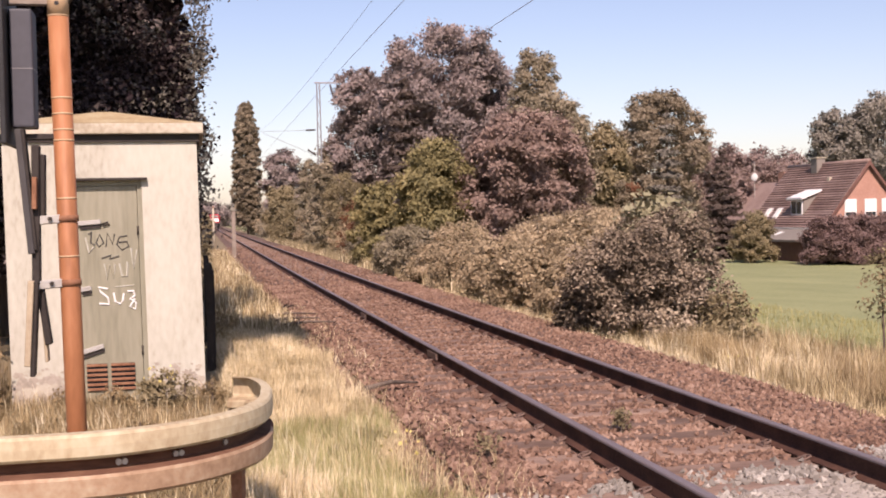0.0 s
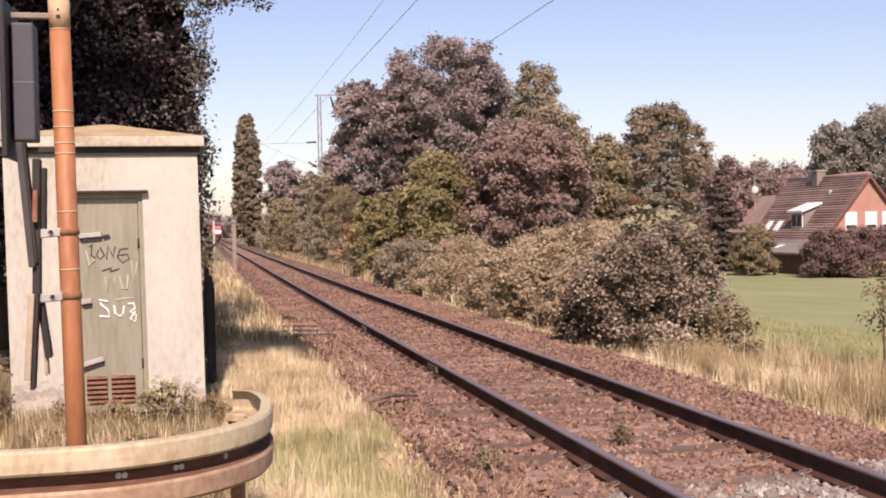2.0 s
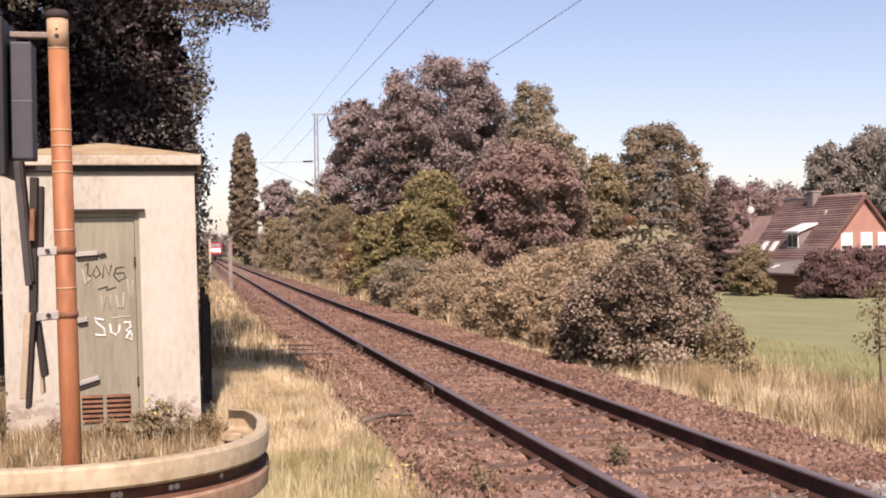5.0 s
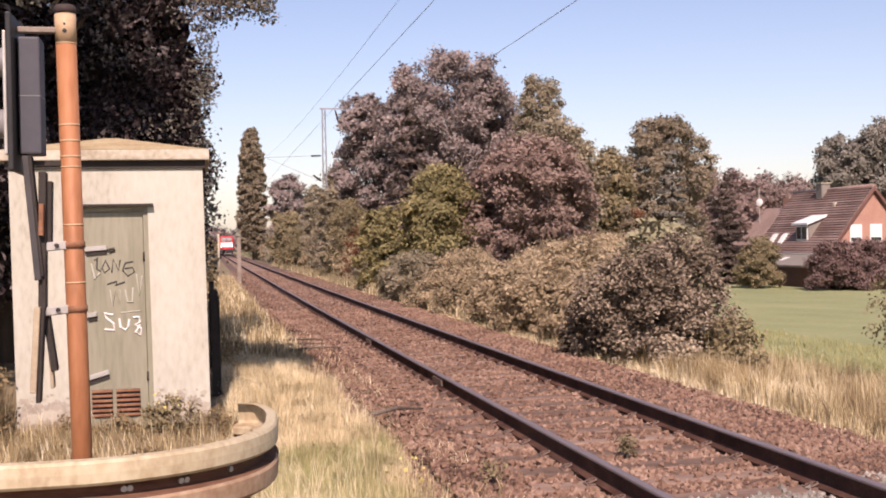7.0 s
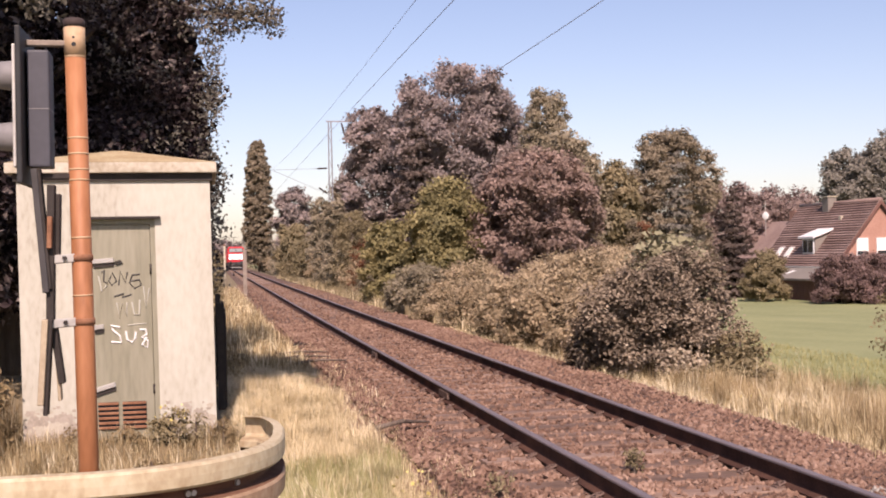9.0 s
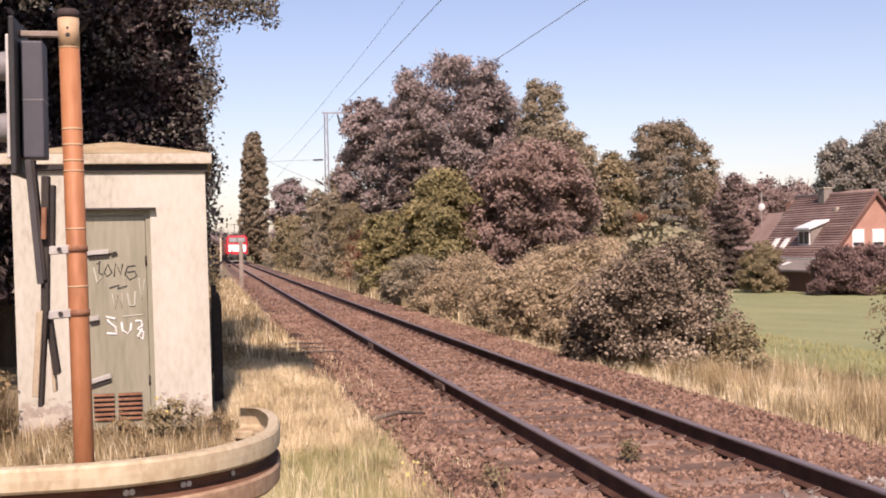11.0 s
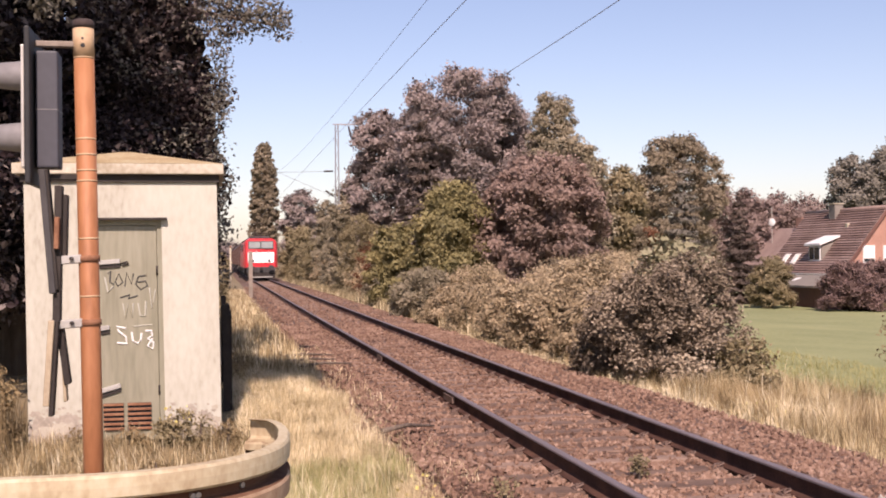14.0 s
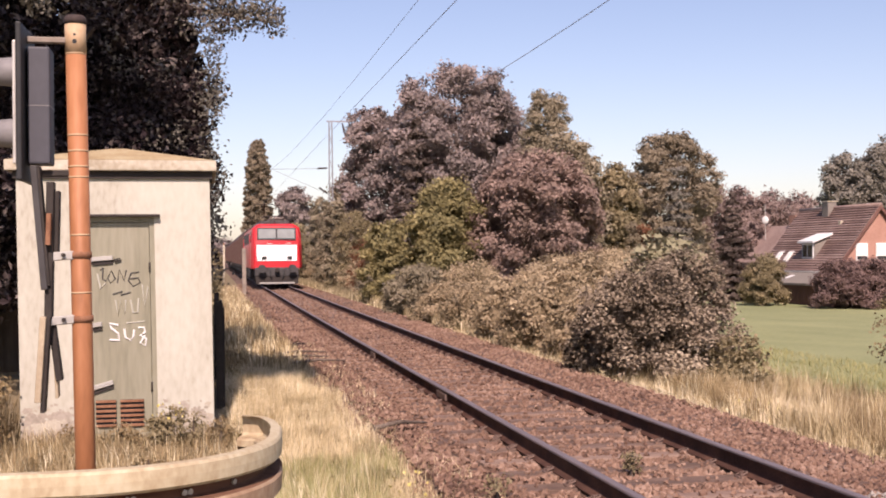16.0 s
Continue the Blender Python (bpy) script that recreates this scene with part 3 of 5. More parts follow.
    # a paler bar with a dark one beside it paints lit and shaded faces
    for a, b, w, m, lab in (((-0.955, 2.42, -0.06), (-0.900, 1.72, -0.06), 0.036, M_LOCOGREY, "weathered edge of a cross board"), ((-0.932, 2.42, -0.05), (-0.878, 1.74, -0.05), 0.02, M_DARK, dark),
                            ((-0.868, 2.33, -0.03), (-0.885, 1.55, -0.03), 0.042, M_DARK, dark), ((-0.838, 2.28, 0.0), (-0.848, 1.93, 0.0), 0.034, M_DARK, dark),
                            ((-0.872, 2.15, -0.075), (-0.878, 1.97, -0.075), 0.026, M_RUST, "rusty edge of a cross board"),
                            ((-0.905, 1.57, -0.085), (-0.938, 1.09, -0.085), 0.034, M_STRAP, pale), ((-0.880, 1.57, -0.06), (-0.915, 1.03, -0.06), 0.026, M_DARK, dark),
                            ((-0.875, 1.55, 0.01), (-0.832, 1.20, 0.01), 0.036, M_DARK, dark), ((-0.862, 1.42, 0.03), (-0.846, 1.10, 0.03), 0.018, M_STRAP, pale)):
        part("cross_board", bar(P(a[0], a[1], a[2]), P(b[0], b[1], b[2]), w, 0.09, bevel=0.004, up=Vector((0, 1, 0))), m, s, lab)
    return s


signal_post()


def guard():
    g = thing("crash_barrier", "weathered corrugated steel guard rail bent round the post", "guard rail")
    pts = []
    for x in np.arange(-4.0, -0.62, 0.25):
        pts.append(Vector((x, 5.605, 0)))
    cx, cy = -0.62, 6.55
    for k in np.arange(0, 17.1, 0.5):
        a = radians(-90 + k * 6.9)
        r = 0.945 + 0.12 * max(0, k - 13) / 7
        pts.append(Vector((cx + r * math.cos(a) * 0.98, cy + r * math.sin(a), 0)))
    pts.append(pts[-1] + Vector((-0.10, 0.05, 0)))
    st = []
    for i, p in enumerate(pts):
        d = (pts[min(i + 1, len(pts) - 1)] - pts[max(0, i - 1)]).normalized()
        p.z = 0.02 * max(0, i - 34) / 14
        st.append((p, (d.y, -d.x, 0)))
    out = [(0.03, 0.618), (0.070, 0.624), (0.084, 0.640), (0.086, 0.680), (0.086, 0.722), (0.074, 0.736), (0.012, 0.748), (0.0, 0.756), (0.0, 0.792), (0.012, 0.802), (0.074, 0.812), (0.086, 0.826), (0.087, 0.870), (0.084, 0.914), (0.074, 0.928), (0.03, 0.932)]
    prof = out + [(a - 0.008, z - 0.002) for a, z in out[::-1]]
    bm = loft(prof, st)
    ob = part("beam", bm, M_BEAM, g, "pale corrugated beam with rusty lower fold")
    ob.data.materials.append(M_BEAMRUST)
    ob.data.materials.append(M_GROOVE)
    # groove faces are coloured dark for the shade under the upper fold
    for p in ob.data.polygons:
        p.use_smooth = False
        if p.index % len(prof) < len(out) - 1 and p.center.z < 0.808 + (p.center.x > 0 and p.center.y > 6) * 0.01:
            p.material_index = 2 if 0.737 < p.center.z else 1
    # bolts in the groove and posts behind
    for k in (2.2, 2.45, 4.7, 4.98, 7.6):
        i = 14 + int(2 * k)
        f = 2 * k - int(2 * k)
        p, s = st[i][0].lerp(st[i + 1][0], f), st[i][1]
        q = p + Vector((0, 0, 0.773))
        part("bolt", tube([q, q + Vector(s) * 0.014], 0.015, 8), M_GALV, g, "bright bolt head")
    for i in (4, 12, 36):
        p, s = st[i]
        q = Vector(p) - Vector(s) * 0.09
        part("post", bar((q.x, q.y, -0.3), (q.x, q.y, 0.86), 0.10, 0.06, bevel=0.006, up=Vector(s)), M_RUST, g, "rusty steel post")
        part("spacer", bar(q + Vector((0, 0, 0.77)), Vector(p) + Vector(s) * -0.02 + Vector((0, 0, 0.77)), 0.1, 0.12), M_RUST, g, "rusty spacer block")


guard()

# ---- posts, boards and mast along the line ----


def line_posts():
    p = thing("concrete_post", "weathered square concrete post beside the track", "post", at=(1.92, 62.0, land(1.9, 62)))
    part("post", box(-0.10, 0.10, -0.09, 0.09, -0.3, 2.4, 0.015), M_POSTGREY, p)
    q = thing("marker_post", "slim pale trackside marker post", "post", at=(1.12, 78.0, land(1.1, 78)))
    part("post", tube([(0, 0, -0.3), (0, 0, 2.7)], 0.065, 10), M_CONC, q)
    part("post_cap", tube([(0, 0, 2.7), (0, 0, 2.82)], [0.075, 0.04], 10), M_RUST, q)


line_posts()


def catenary_mast(x, y):
    z0 = land(x, y) - 0.1
    m = thing("catenary_mast", "grey lattice overhead line mast beside the track", "catenary mast", at=(x, y, 0), group="overhead line masts")
    h = 10.55
    w0, w1 = 0.15, 0.09
    for sx, sy in ((-1, -1), (1, -1), (1, 1), (-1, 1)):
        part("leg", bar((sx * w0, sy * w0 * 0.6, z0), (sx * w1, sy * w1 * 0.6, h), 0.05, 0.05), M_MAST, m)
    n = 14
    for k in range(n):
        f0, f1 = k / n, (k + 1) / n
        a, b = w0 + (w1 - w0) * f0, w0 + (w1 - w0) * f1
        za, zb = z0 + (h - z0) * f0, z0 + (h - z0) * f1
        s = 1 if k % 2 else -1
        for sy in (-1, 1):
            part("brace", bar((-s * a, sy * a * 0.6, za), (s * b, sy * b * 0.6, zb), 0.03, 0.02), M_MAST, m)
    part("crossarm", bar((-0.25, 0, h), (1.35, 0, h), 0.09, 0.09), M_MAST, m, "dark crossarm")
    for a, b in ((0.75, 0.98), (1.25, 1.02)):
        part("insulator", tube([(a, 0, h - 0.1), ((a + b) / 2, 0, h - 0.55), (b, 0, h - 1.0)], [0.05, 0.07, 0.05], 8), M_CAP, m, "dark rod insulator")
    tx = track_x(y) - x
    part("cantilever", tube([(-0.2, 0, 7.55), (tx, 0, 7.45)], 0.012, 8), M_MAST, m)
    part("cantilever_stay", tube([(-0.2, 0, 5.9), (tx + 0.2, 0, 7.4)], 0.012, 8), M_MAST, m)
    part("steady_arm", tube([(tx + 1.6, 0, 6.25), (tx, 0, 5.78)], 0.014, 8), M_MAST, m)
    part("insulator", tube([(-0.25, 0, 7.55), (-0.85, 0, 7.53)], 0.055, 8), M_CAP, m)
    part("insulator", tube([(-0.25, 0, 5.95), (-0.75, 0, 6.3)], 0.055, 8), M_CAP, m)
    return m


MX, MY = 7.85, 75.0
catenary_mast(MX, MY)


def wires():
    def run(name, f, y0, y1, r, label):
        ys = np.linspace(y0, y1, 40)
        ob = part(name, tube([f(y) for y in ys], r, 6), M_WIRE, None)
        tagged(ob, label, "overhead wire", "overhead wires")
    span = lambda y: ((y - 75) / 94.0) % 1.0
    run("contact_wire", lambda y: (track_x(max(y, 0)) + 0.05, y, 5.83), -15, 330, 0.006, "thin grey contact wire over the track")
    run("messenger_wire", lambda y: (track_x(max(y, 0)) + 0.05, y, 6.53 + 0.95 * (2 * span(y) - 1) ** 2), -15, 330, 0.0045, "thin grey carrying wire over the track")
    run("feeder_wire", lambda y: (8.32 + 0.4 * min(1, max(0, (y - 28) / 47)), y, 7.2 + 0.00104 * (y - 28) ** 2), -15, 75, 0.009, "thin grey feeder wire hung from the mast")


wires()

# ---- houses beyond the lawn ----


def house():
    h = thing("house", "orange-red brick house with steep brown tiled roof", "house")
    rx, zr, ze, g = 43.21, 4.93, 0.60, -1.6
    y0, y1 = 69.4, 80.0
    k = (zr - ze) / 1.28
    xa, xb = rx - k, rx + k
    t = 0.18
    part("wall", prism([(xa + 0.35, g), (xb - 0.35, g), (xb - 0.35, ze + 0.2), (rx, zr - 0.35), (xa + 0.35, ze + 0.2)], 1, y0 + 0.25, y1 - 0.25), M_BRICK, h, "orange-red brick walls and gable")
    for s in (-1, 1):
        xe = rx + s * k
        part("roof", prism([(rx, zr), (xe, ze), (xe, ze - t), (rx, zr - t * 1.6)], 1, y0, y1), M_TILE, h, "brown tiled roof slope")
    # rows of tiles on the slope that shows, in courses
    n = 26
    for i in range(n):
        f0 = i / n
        za, zb = ze + (zr - ze) * f0, ze + (zr - ze) * (i + 1) / n
        ca, cb = xa + k * f0, xa + k * (i + 1) / n
        bm = prism([(ca - 0.075, za + 0.06), (cb - 0.01, zb + 0.025), (cb, zb), (ca, za)], 1, y0 + 0.01, y1 - 0.01)
        part("tile_course", bm, M_TILE, h)
    part("ridge", tube([(rx, y0, zr + 0.02), (rx, y1, zr + 0.02)], 0.14, 8), M_TILE, h)
    part("barge_board", prism([(rx, zr + 0.02), (xa - 0.05, ze + 0.02), (xa - 0.05, ze - 0.22), (rx, zr - 0.26)], 1, y0 - 0.05, y0 - 0.005), M_BROWN, h, "dark barge board")
    part("barge_board", prism([(rx, zr + 0.02), (xb + 0.05, ze + 0.02), (xb + 0.05, ze - 0.22), (rx, zr - 0.26)], 1, y0 - 0.05, y0 - 0.005), M_BROWN, h, "dark barge board")
    c = part("chimney", box(rx - 0.55, rx + 0.1, 75.1, 75.9, 4.1, 5.4, 0.02), M_FELT, h, "dark slate-clad chimney")
    part("chimney_cap", box(rx - 0.62, rx + 0.17, 75.03, 75.97, 5.4, 5.47), M_CONC, c)
    # flat-roofed dormer
    d = part("dormer", prism([(40.45, 1.40), (41.9, 3.1), (40.45, 2.50)], 1, 73.0, 74.7), M_FELT, h, "slate-grey dormer cheeks")
    part("dormer_roof", prism([(40.2, 2.50), (42.1, 3.2), (42.1, 3.32), (40.2, 2.64)], 1, 72.8, 74.9), M_WHITE, d, "white dormer roof edge")
    part("window_frame", box(40.38, 40.46, 73.1, 74.6, 1.45, 2.46), M_WHITE, d, "white dormer window frame")
    for a, b in ((73.2, 73.8), (73.92, 74.5)):
        part("pane", box(40.36, 40.385, a, b, 1.55, 2.38), M_PANE, d)
    for y in (78.2, 76.75):
        z = 1.55
        x = rx - (zr - z) / 1.28
        sk = part("skylight", bar((x - 0.36, y, z - 0.45), (x + 0.30, y, z + 0.42), 0.72, 0.10, up=Vector((-0.79, 0, 0.61))), M_WHITE, h, "bright roof window")
        part("pane", bar((x - 0.33, y, z - 0.27), (x + 0.15, y, z + 0.36), 0.5, 0.12, up=Vector((-0.79, 0, 0.61))), M_BLIND, sk)
    part("vent_tile", box(rx - 1.05, rx - 0.75, 72.6, 72.9, 3.6, 4.0, 0.04), M_CONC, h, "pale roof vent")
    # gable windows with white shutters
    for a, b in ((41.5, 42.35), (42.95, 43.8), (44.2, 44.8)):
        w = part("window", box(a, b, y0 + 0.18, y0 + 0.26, 1.3, 2.45), M_WHITE, h, "white-framed gable window with blind")
        part("blind", box(a + 0.06, b - 0.06, y0 + 0.155, y0 + 0.185, 1.6, 2.39), M_BLIND, w)
        part("pane", box(a + 0.06, b - 0.06, y0 + 0.16, y0 + 0.182, 1.36, 1.6), M_PANE, w)
        part("sill", box(a - 0.05, b + 0.05, y0 + 0.1, y0 + 0.25, 1.22, 1.30), M_CONC, w)
    part("gutter", tube([(xa - 0.08, y0, ze - 0.05), (xa - 0.08, y1, ze - 0.05)], 0.07, 8), M_GALV, h)


house()


def shed():
    s = thing("lean_to_shed", "dark brown boarded shed with flat grey felt roof", "shed")
    n = 22
    for i in range(n):
        y = 66.0 + i * 0.5
        part("board", box(37.9, 37.94 + 0.01 * (i % 2), y + 0.01, y + 0.49, -1.75, -0.24), M_BROWN, s)
    part("wall", box(37.96, 39.7, 66.0, 77.0, -1.75, -0.25), M_BROWN, s)
    part("roof", prism([(37.6, -0.26), (40.0, 0.50), (40.0, 0.60), (37.6, -0.12)], 1, 65.8, 77.3), M_FELT, s, "grey felt roof with pale edge")
    part("roof_edge", prism([(37.55, -0.28), (40.0, 0.50), (40.0, 0.66), (37.55, -0.08)], 1, 77.3, 77.4), M_WHITE, s, "pale metal verge strip")
    part("roof_light", bar((38.5, 73.4, 0.13), (39.1, 73.4, 0.32), 0.5, 0.06), M_WHITE, s, "white roof light")


shed()


def far_house():
    h = thing("far_house", "brown-roofed house half hidden behind conifers", "house")
    rx, zr, ze, g = 52.0, 4.35, 1.0, -1.7
    k = (zr - ze) / 1.1
    part("wall", prism([(rx - k + 0.3, g), (rx + k - 0.3, g), (rx + k - 0.3, ze), (rx, zr - 0.3), (rx - k + 0.3, ze)], 1, 92.3, 105.7), M_BRICK, h)
    for s in (-1, 1):
        part("roof", prism([(rx, zr), (rx + s * k, ze), (rx + s * k, ze - 0.2), (rx, zr - 0.3)], 1, 92, 106), M_TILE, h, "brown tiled roof slope")
    c = part("chimney", box(rx - 0.4, rx + 0.4, 96.5, 97.6, 4.0, 5.2), M_BRICK, h)
    d = part("dish_mast", tube([(rx - 1.2, 100.6, 2.8), (rx - 1.2, 100.6, 6.3)], 0.03, 6), M_GALV, h)
    bm = bmesh.new()
    bmesh.ops.create_uvsphere(bm, u_segments=16, v_segments=8, radius=0.36, matrix=Matrix.Translation((rx - 1.25, 100.5, 4.9)) @ Matrix.Rotation(radians(30), 4, "Z") @ Matrix.Diagonal((0.22, 1, 1, 1)))
    part("satellite_dish", bm, M_WHITE, d, "white satellite dish")


far_house()

# ---- the train ----
SPEED, FRONT = 18.5, 68.0


def bogie(parent, y, n_axles=2):
    b = part("bogie", box(-1.05, 1.05, y - 1.8, y + 1.8, 0.35, 0.85, 0.05), M_LOCOGREY, parent, "dark bogie frame")
    for k in range(n_axles):
        yy = y + (k - (n_axles - 1) / 2) * 2.6
        for s in (-0.75, 0.75):
            part("wheel", tube([(s - 0.07, yy, 0.5), (s + 0.07, yy, 0.5)], 0.5, 20), M_LOCOGREY, b)
    return b


def buffers(parent, y, way):
    for s in (-0.875, 0.875):
        bf = part("buffer", tube([(s, y, 1.05), (s, y + way * 0.45, 1.05), (s, y + way * 0.47, 1.05), (s, y + way * 0.55, 1.05)], [0.12, 0.10, 0.24, 0.24], 14), M_LOCOGREY, parent, "round dark buffer")


def locomotive():
    """Length along y, front end at -9.5 towards the crossing; z = 0 is the rail top."""
    o = thing("locomotive", "red electric locomotive with white front panel", "locomotive")
    hl, hw = 9.3, 1.50
    low, mid, top = 1.05, 2.3, 3.85
    # body by cross-sections: chamfered cab ends, sides leaning in above the belt
    def section(y, w, z1, zt):
        return [(-w, low), (-w, mid), (-w + 0.10, z1), (-w + 0.45, zt), (w - 0.45, zt), (w - 0.10, z1), (w, mid), (w, low)], y
    bm = bmesh.new()
    rings = []
    for y, w, z1, zt, sh in ((-hl, 1.30, 3.3, 3.50, 0.0), (-hl + 0.45, 1.47, 3.4, 3.64, 0.0), (-hl + 1.2, hw, 3.4, 3.68, 0), (hl - 1.2, hw, 3.4, 3.68, 0), (hl - 0.45, 1.47, 3.4, 3.64, 0), (hl, 1.30, 3.3, 3.50, 0)):
        pts, _ = section(y, w, z1, zt)
        ring = []
        for a, z in pts:
            lean = 0.32 * max(0, (z - 2.25)) / 1.3 if abs(y) > hl - 0.01 else 0
            ring.append(bm.verts.new((a, y - math.copysign(lean, y), z)))
        rings.append(ring)
    for r0, r1 in zip(rings[:-1], rings[1:]):
        for k in range(8):
            bm.faces.new((r0[k], r0[(k + 1) % 8], r1[(k + 1) % 8], r1[k]))
    bm.faces.new(rings[0])
    bm.faces.new(rings[-1][::-1])
    bmesh.ops.recalc_face_normals(bm, faces=bm.faces[:])
    bmesh.ops.bevel(bm, geom=bm.edges[:], offset=0.05, segments=2, affect="EDGES")
    body = part("body", bm, M_RED, o, "traffic-red body shell")
    fy = -hl
    slope = lambda z: fy + 0.32 * max(0, z - 2.25) / 1.3
    # white lower panel, dark window band, red frame between
    def panel(name, x0, x1, z0, z1, d, mat, parent, label=""):
        b = bmesh.new()
        a = [b.verts.new(c) for c in ((x0, slope(z0) - d, z0), (x1, slope(z0) - d, z0), (x1, slope(z1) - d, z1), (x0, slope(z1) - d, z1))]
        c = [b.verts.new(v.co + Vector((0, d + 0.02, 0))) for v in a]
        b.faces.new(a)
        b.faces.new(c[::-1])
        for k in range(4):
            b.faces.new((a[k], c[k], c[(k + 1) % 4], a[(k + 1) % 4]))
        bmesh.ops.recalc_face_normals(b, faces=b.faces[:])
        return part(name, b, mat, parent, label)
    panel("front_panel", -1.16, 1.16, 1.50, 2.42, 0.02, M_LOCOWHITE, o, "white painted front panel")
    panel("window_surround", -1.12, 1.12, 2.72, 3.42, 0.012, M_BLACK, o, "dark windscreen surround")
    for a, b in ((-1.04, -0.05), (0.05, 1.04)):
        panel("windscreen", a, b, 2.80, 3.35, 0.02, M_SCREEN, o, "pale reflecting windscreen pane")
    for s in (-0.86, 0.86):
        hd = panel("headlight_cluster", s - 0.27, s + 0.27, 1.56, 1.76, 0.03, M_LOCOGREY, o, "headlight cluster")
        for e in (-0.12, 0.12):
            panel("headlight", s + e - 0.08, s + e + 0.08, 1.585, 1.735, 0.036, M_LAMP if e * s > 0 else M_PANE, hd, "lit headlamp" if e * s > 0 else "")
    part("front_skirt", box(-1.25, 1.25, fy - 0.05, fy + 1.6, 0.60, 1.12, 0.06), M_LOCOGREY, o, "dark grey buffer beam")
    part("snow_plough", prism([(-1.2, 0.15), (1.2, 0.15), (1.25, 0.6), (-1.25, 0.6)], 1, fy - 0.12, fy + 0.1), M_DARK, o, "dark track clearer with pale lower edge")
    part("plough_edge", box(-1.0, 1.0, fy - 0.15, fy - 0.12, 0.17, 0.26), M_GALV, o, "pale lower edge")
    part("coupling", box(-0.12, 0.12, fy - 0.45, fy, 0.85, 1.1, 0.03), M_DARK, o)
    part("hose", tube([(-0.4, fy - 0.08, 0.95), (-0.38, fy - 0.2, 0.6), (-0.3, fy - 0.15, 0.45)], 0.035, 6), M_BLACK, o)
    part("hose", tube([(0.4, fy - 0.08, 0.95), (0.38, fy - 0.2, 0.6), (0.3, fy - 0.15, 0.45)], 0.035, 6), M_BLACK, o)
    buffers(o, fy, -1)
    for s in (-0.55, 0.55):
        part("handrail", tube([(s, fy - 0.06, 2.5), (s + 0.28, fy - 0.07, 2.5), (s + 0.28, fy - 0.03, 2.55)], 0.02, 6), M_GALV, o)
    bogie(o, -5.0)
    bogie(o, 5.0)
    part("underframe", box(-1.35, 1.35, -3.0, 3.0, 0.45, 1.05, 0.05), M_LOCOGREY, o)
    part("roof_gear", box(-0.9, 0.9, -6.5, 6.5, 3.66, 3.9, 0.05), M_LOCOGREY, o, "grey roof equipment")
    for y in (-7.0, 7.0):
        pn = part("pantograph", bar((-0.55, y - 0.8, 3.92), (0.55, y - 0.8, 3.92), 0.08, 0.08), M_DARK, o, "raised pantograph" if y > 0 else "folded pantograph")
        up = 5.5 if y > 0 else 4.15
        part("pantograph_arm", tube([(0, y - 0.8, 3.92), (0, y + 0.9, (3.9 + up) / 2), (0, y - 0.3, up)], 0.04, 6), M_DARK, pn)
        part("contact_strip", tube([(-0.8, y - 0.3, up - 0.1), (-0.5, y - 0.3, up), (0.5, y - 0.3, up), (0.8, y - 0.3, up - 0.1)], 0.035, 6), M_DARK, pn)
    for s in (-1, 1):
        for y in (-8.1, 8.1):
            part("cab_window", box(s * 1.44, s * 1.47, y - 0.35, y + 0.35, 2.45, 3.2), M_PANE, o)
            part("cab_door", box(s * 1.49, s * 1.51, y - math.copysign(1.2, y) - 0.3, y - math.copysign(1.2, y) + 0.3, 1.2, 3.0), M_RED, o)
        for k in range(5):
            part("side_grille", box(s * 1.46, s * 1.485, -5 + 2.2 * k, -3.4 + 2.2 * k, 2.5, 3.2), M_LOCOGREY, o)
    return o


def wagon():
    o = thing("freight_wagon", "dark brown covered freight wagon", "wagon", group="wagons of the train")
    prof = [(-1.45, 1.15), (-1.45, 3.3), (-1.2, 3.75), (-0.6, 4.05), (0.6, 4.05), (1.2, 3.75), (1.45, 3.3), (1.45, 1.15)]
    part("body", prism(prof, 1, -7.0, 7.0), M_WAGON, o, "rounded dark brown body")
    for k in range(9):
        y = -6.8 + 1.7 * k
        for s in (-1, 1):
            part("rib", box(s * 1.45, s * 1.52, y - 0.05, y + 0.05, 1.15, 3.3), M_WAGON, o)
    part("underframe", box(-1.3, 1.3, -7.3, 7.3, 0.85, 1.15, 0.03), M_LOCOGREY, o)
    bogie(o, -4.8)
    bogie(o, 4.8)
    buffers(o, -7.3, -1)
    buffers(o, 7.3, 1)
    return o


def ride(front_offset):
    """Rows for a vehicle whose middle is front_offset behind the train's front."""
    rows = []
    for k in range(0, 17):
        y = FRONT + SPEED * (16 - k) + front_offset
        turn = -math.degrees(math.atan2(track_x(y + 4) - track_x(y - 4), 8))
        rows.append((float(k), pose(track_x(y), y, 0.174, 0, 0, turn)))
    return rows


LOCO = locomotive()
WAGONS = [wagon()]
for _ in range(7):
    WAGONS.append(copy_thing(WAGONS[0], pose(0, 0, 0)))

# ---- plants ----
RNG = np.random.default_rng(7)
# oak leaves near black: the crown's shade is put into their colour
L_OAK = leafy("shade_dark_oak_leaves", [(0.012, 0.006, 0.007), (0.022, 0.013, 0.014), (0.045, 0.032, 0.031), (0.20, 0.165, 0.150)], 0.03, 0.40)
# paler copy of the oak leaf, coloured as if the sun reached it
L_SPRAY = leafy("sunlit_oak_leaves", [(0.078, 0.070, 0.055), (0.141, 0.127, 0.101), (0.235, 0.213, 0.178)], 0.15, 0.3)
L_BROWNTREE = leafy("brown_olive_leaves", [(0.171, 0.140, 0.095), (0.259, 0.210, 0.146), (0.364, 0.296, 0.213)])
L_DARK = leafy("dull_dark_leaves", [(0.180, 0.155, 0.140), (0.291, 0.236, 0.217), (0.413, 0.330, 0.304)])
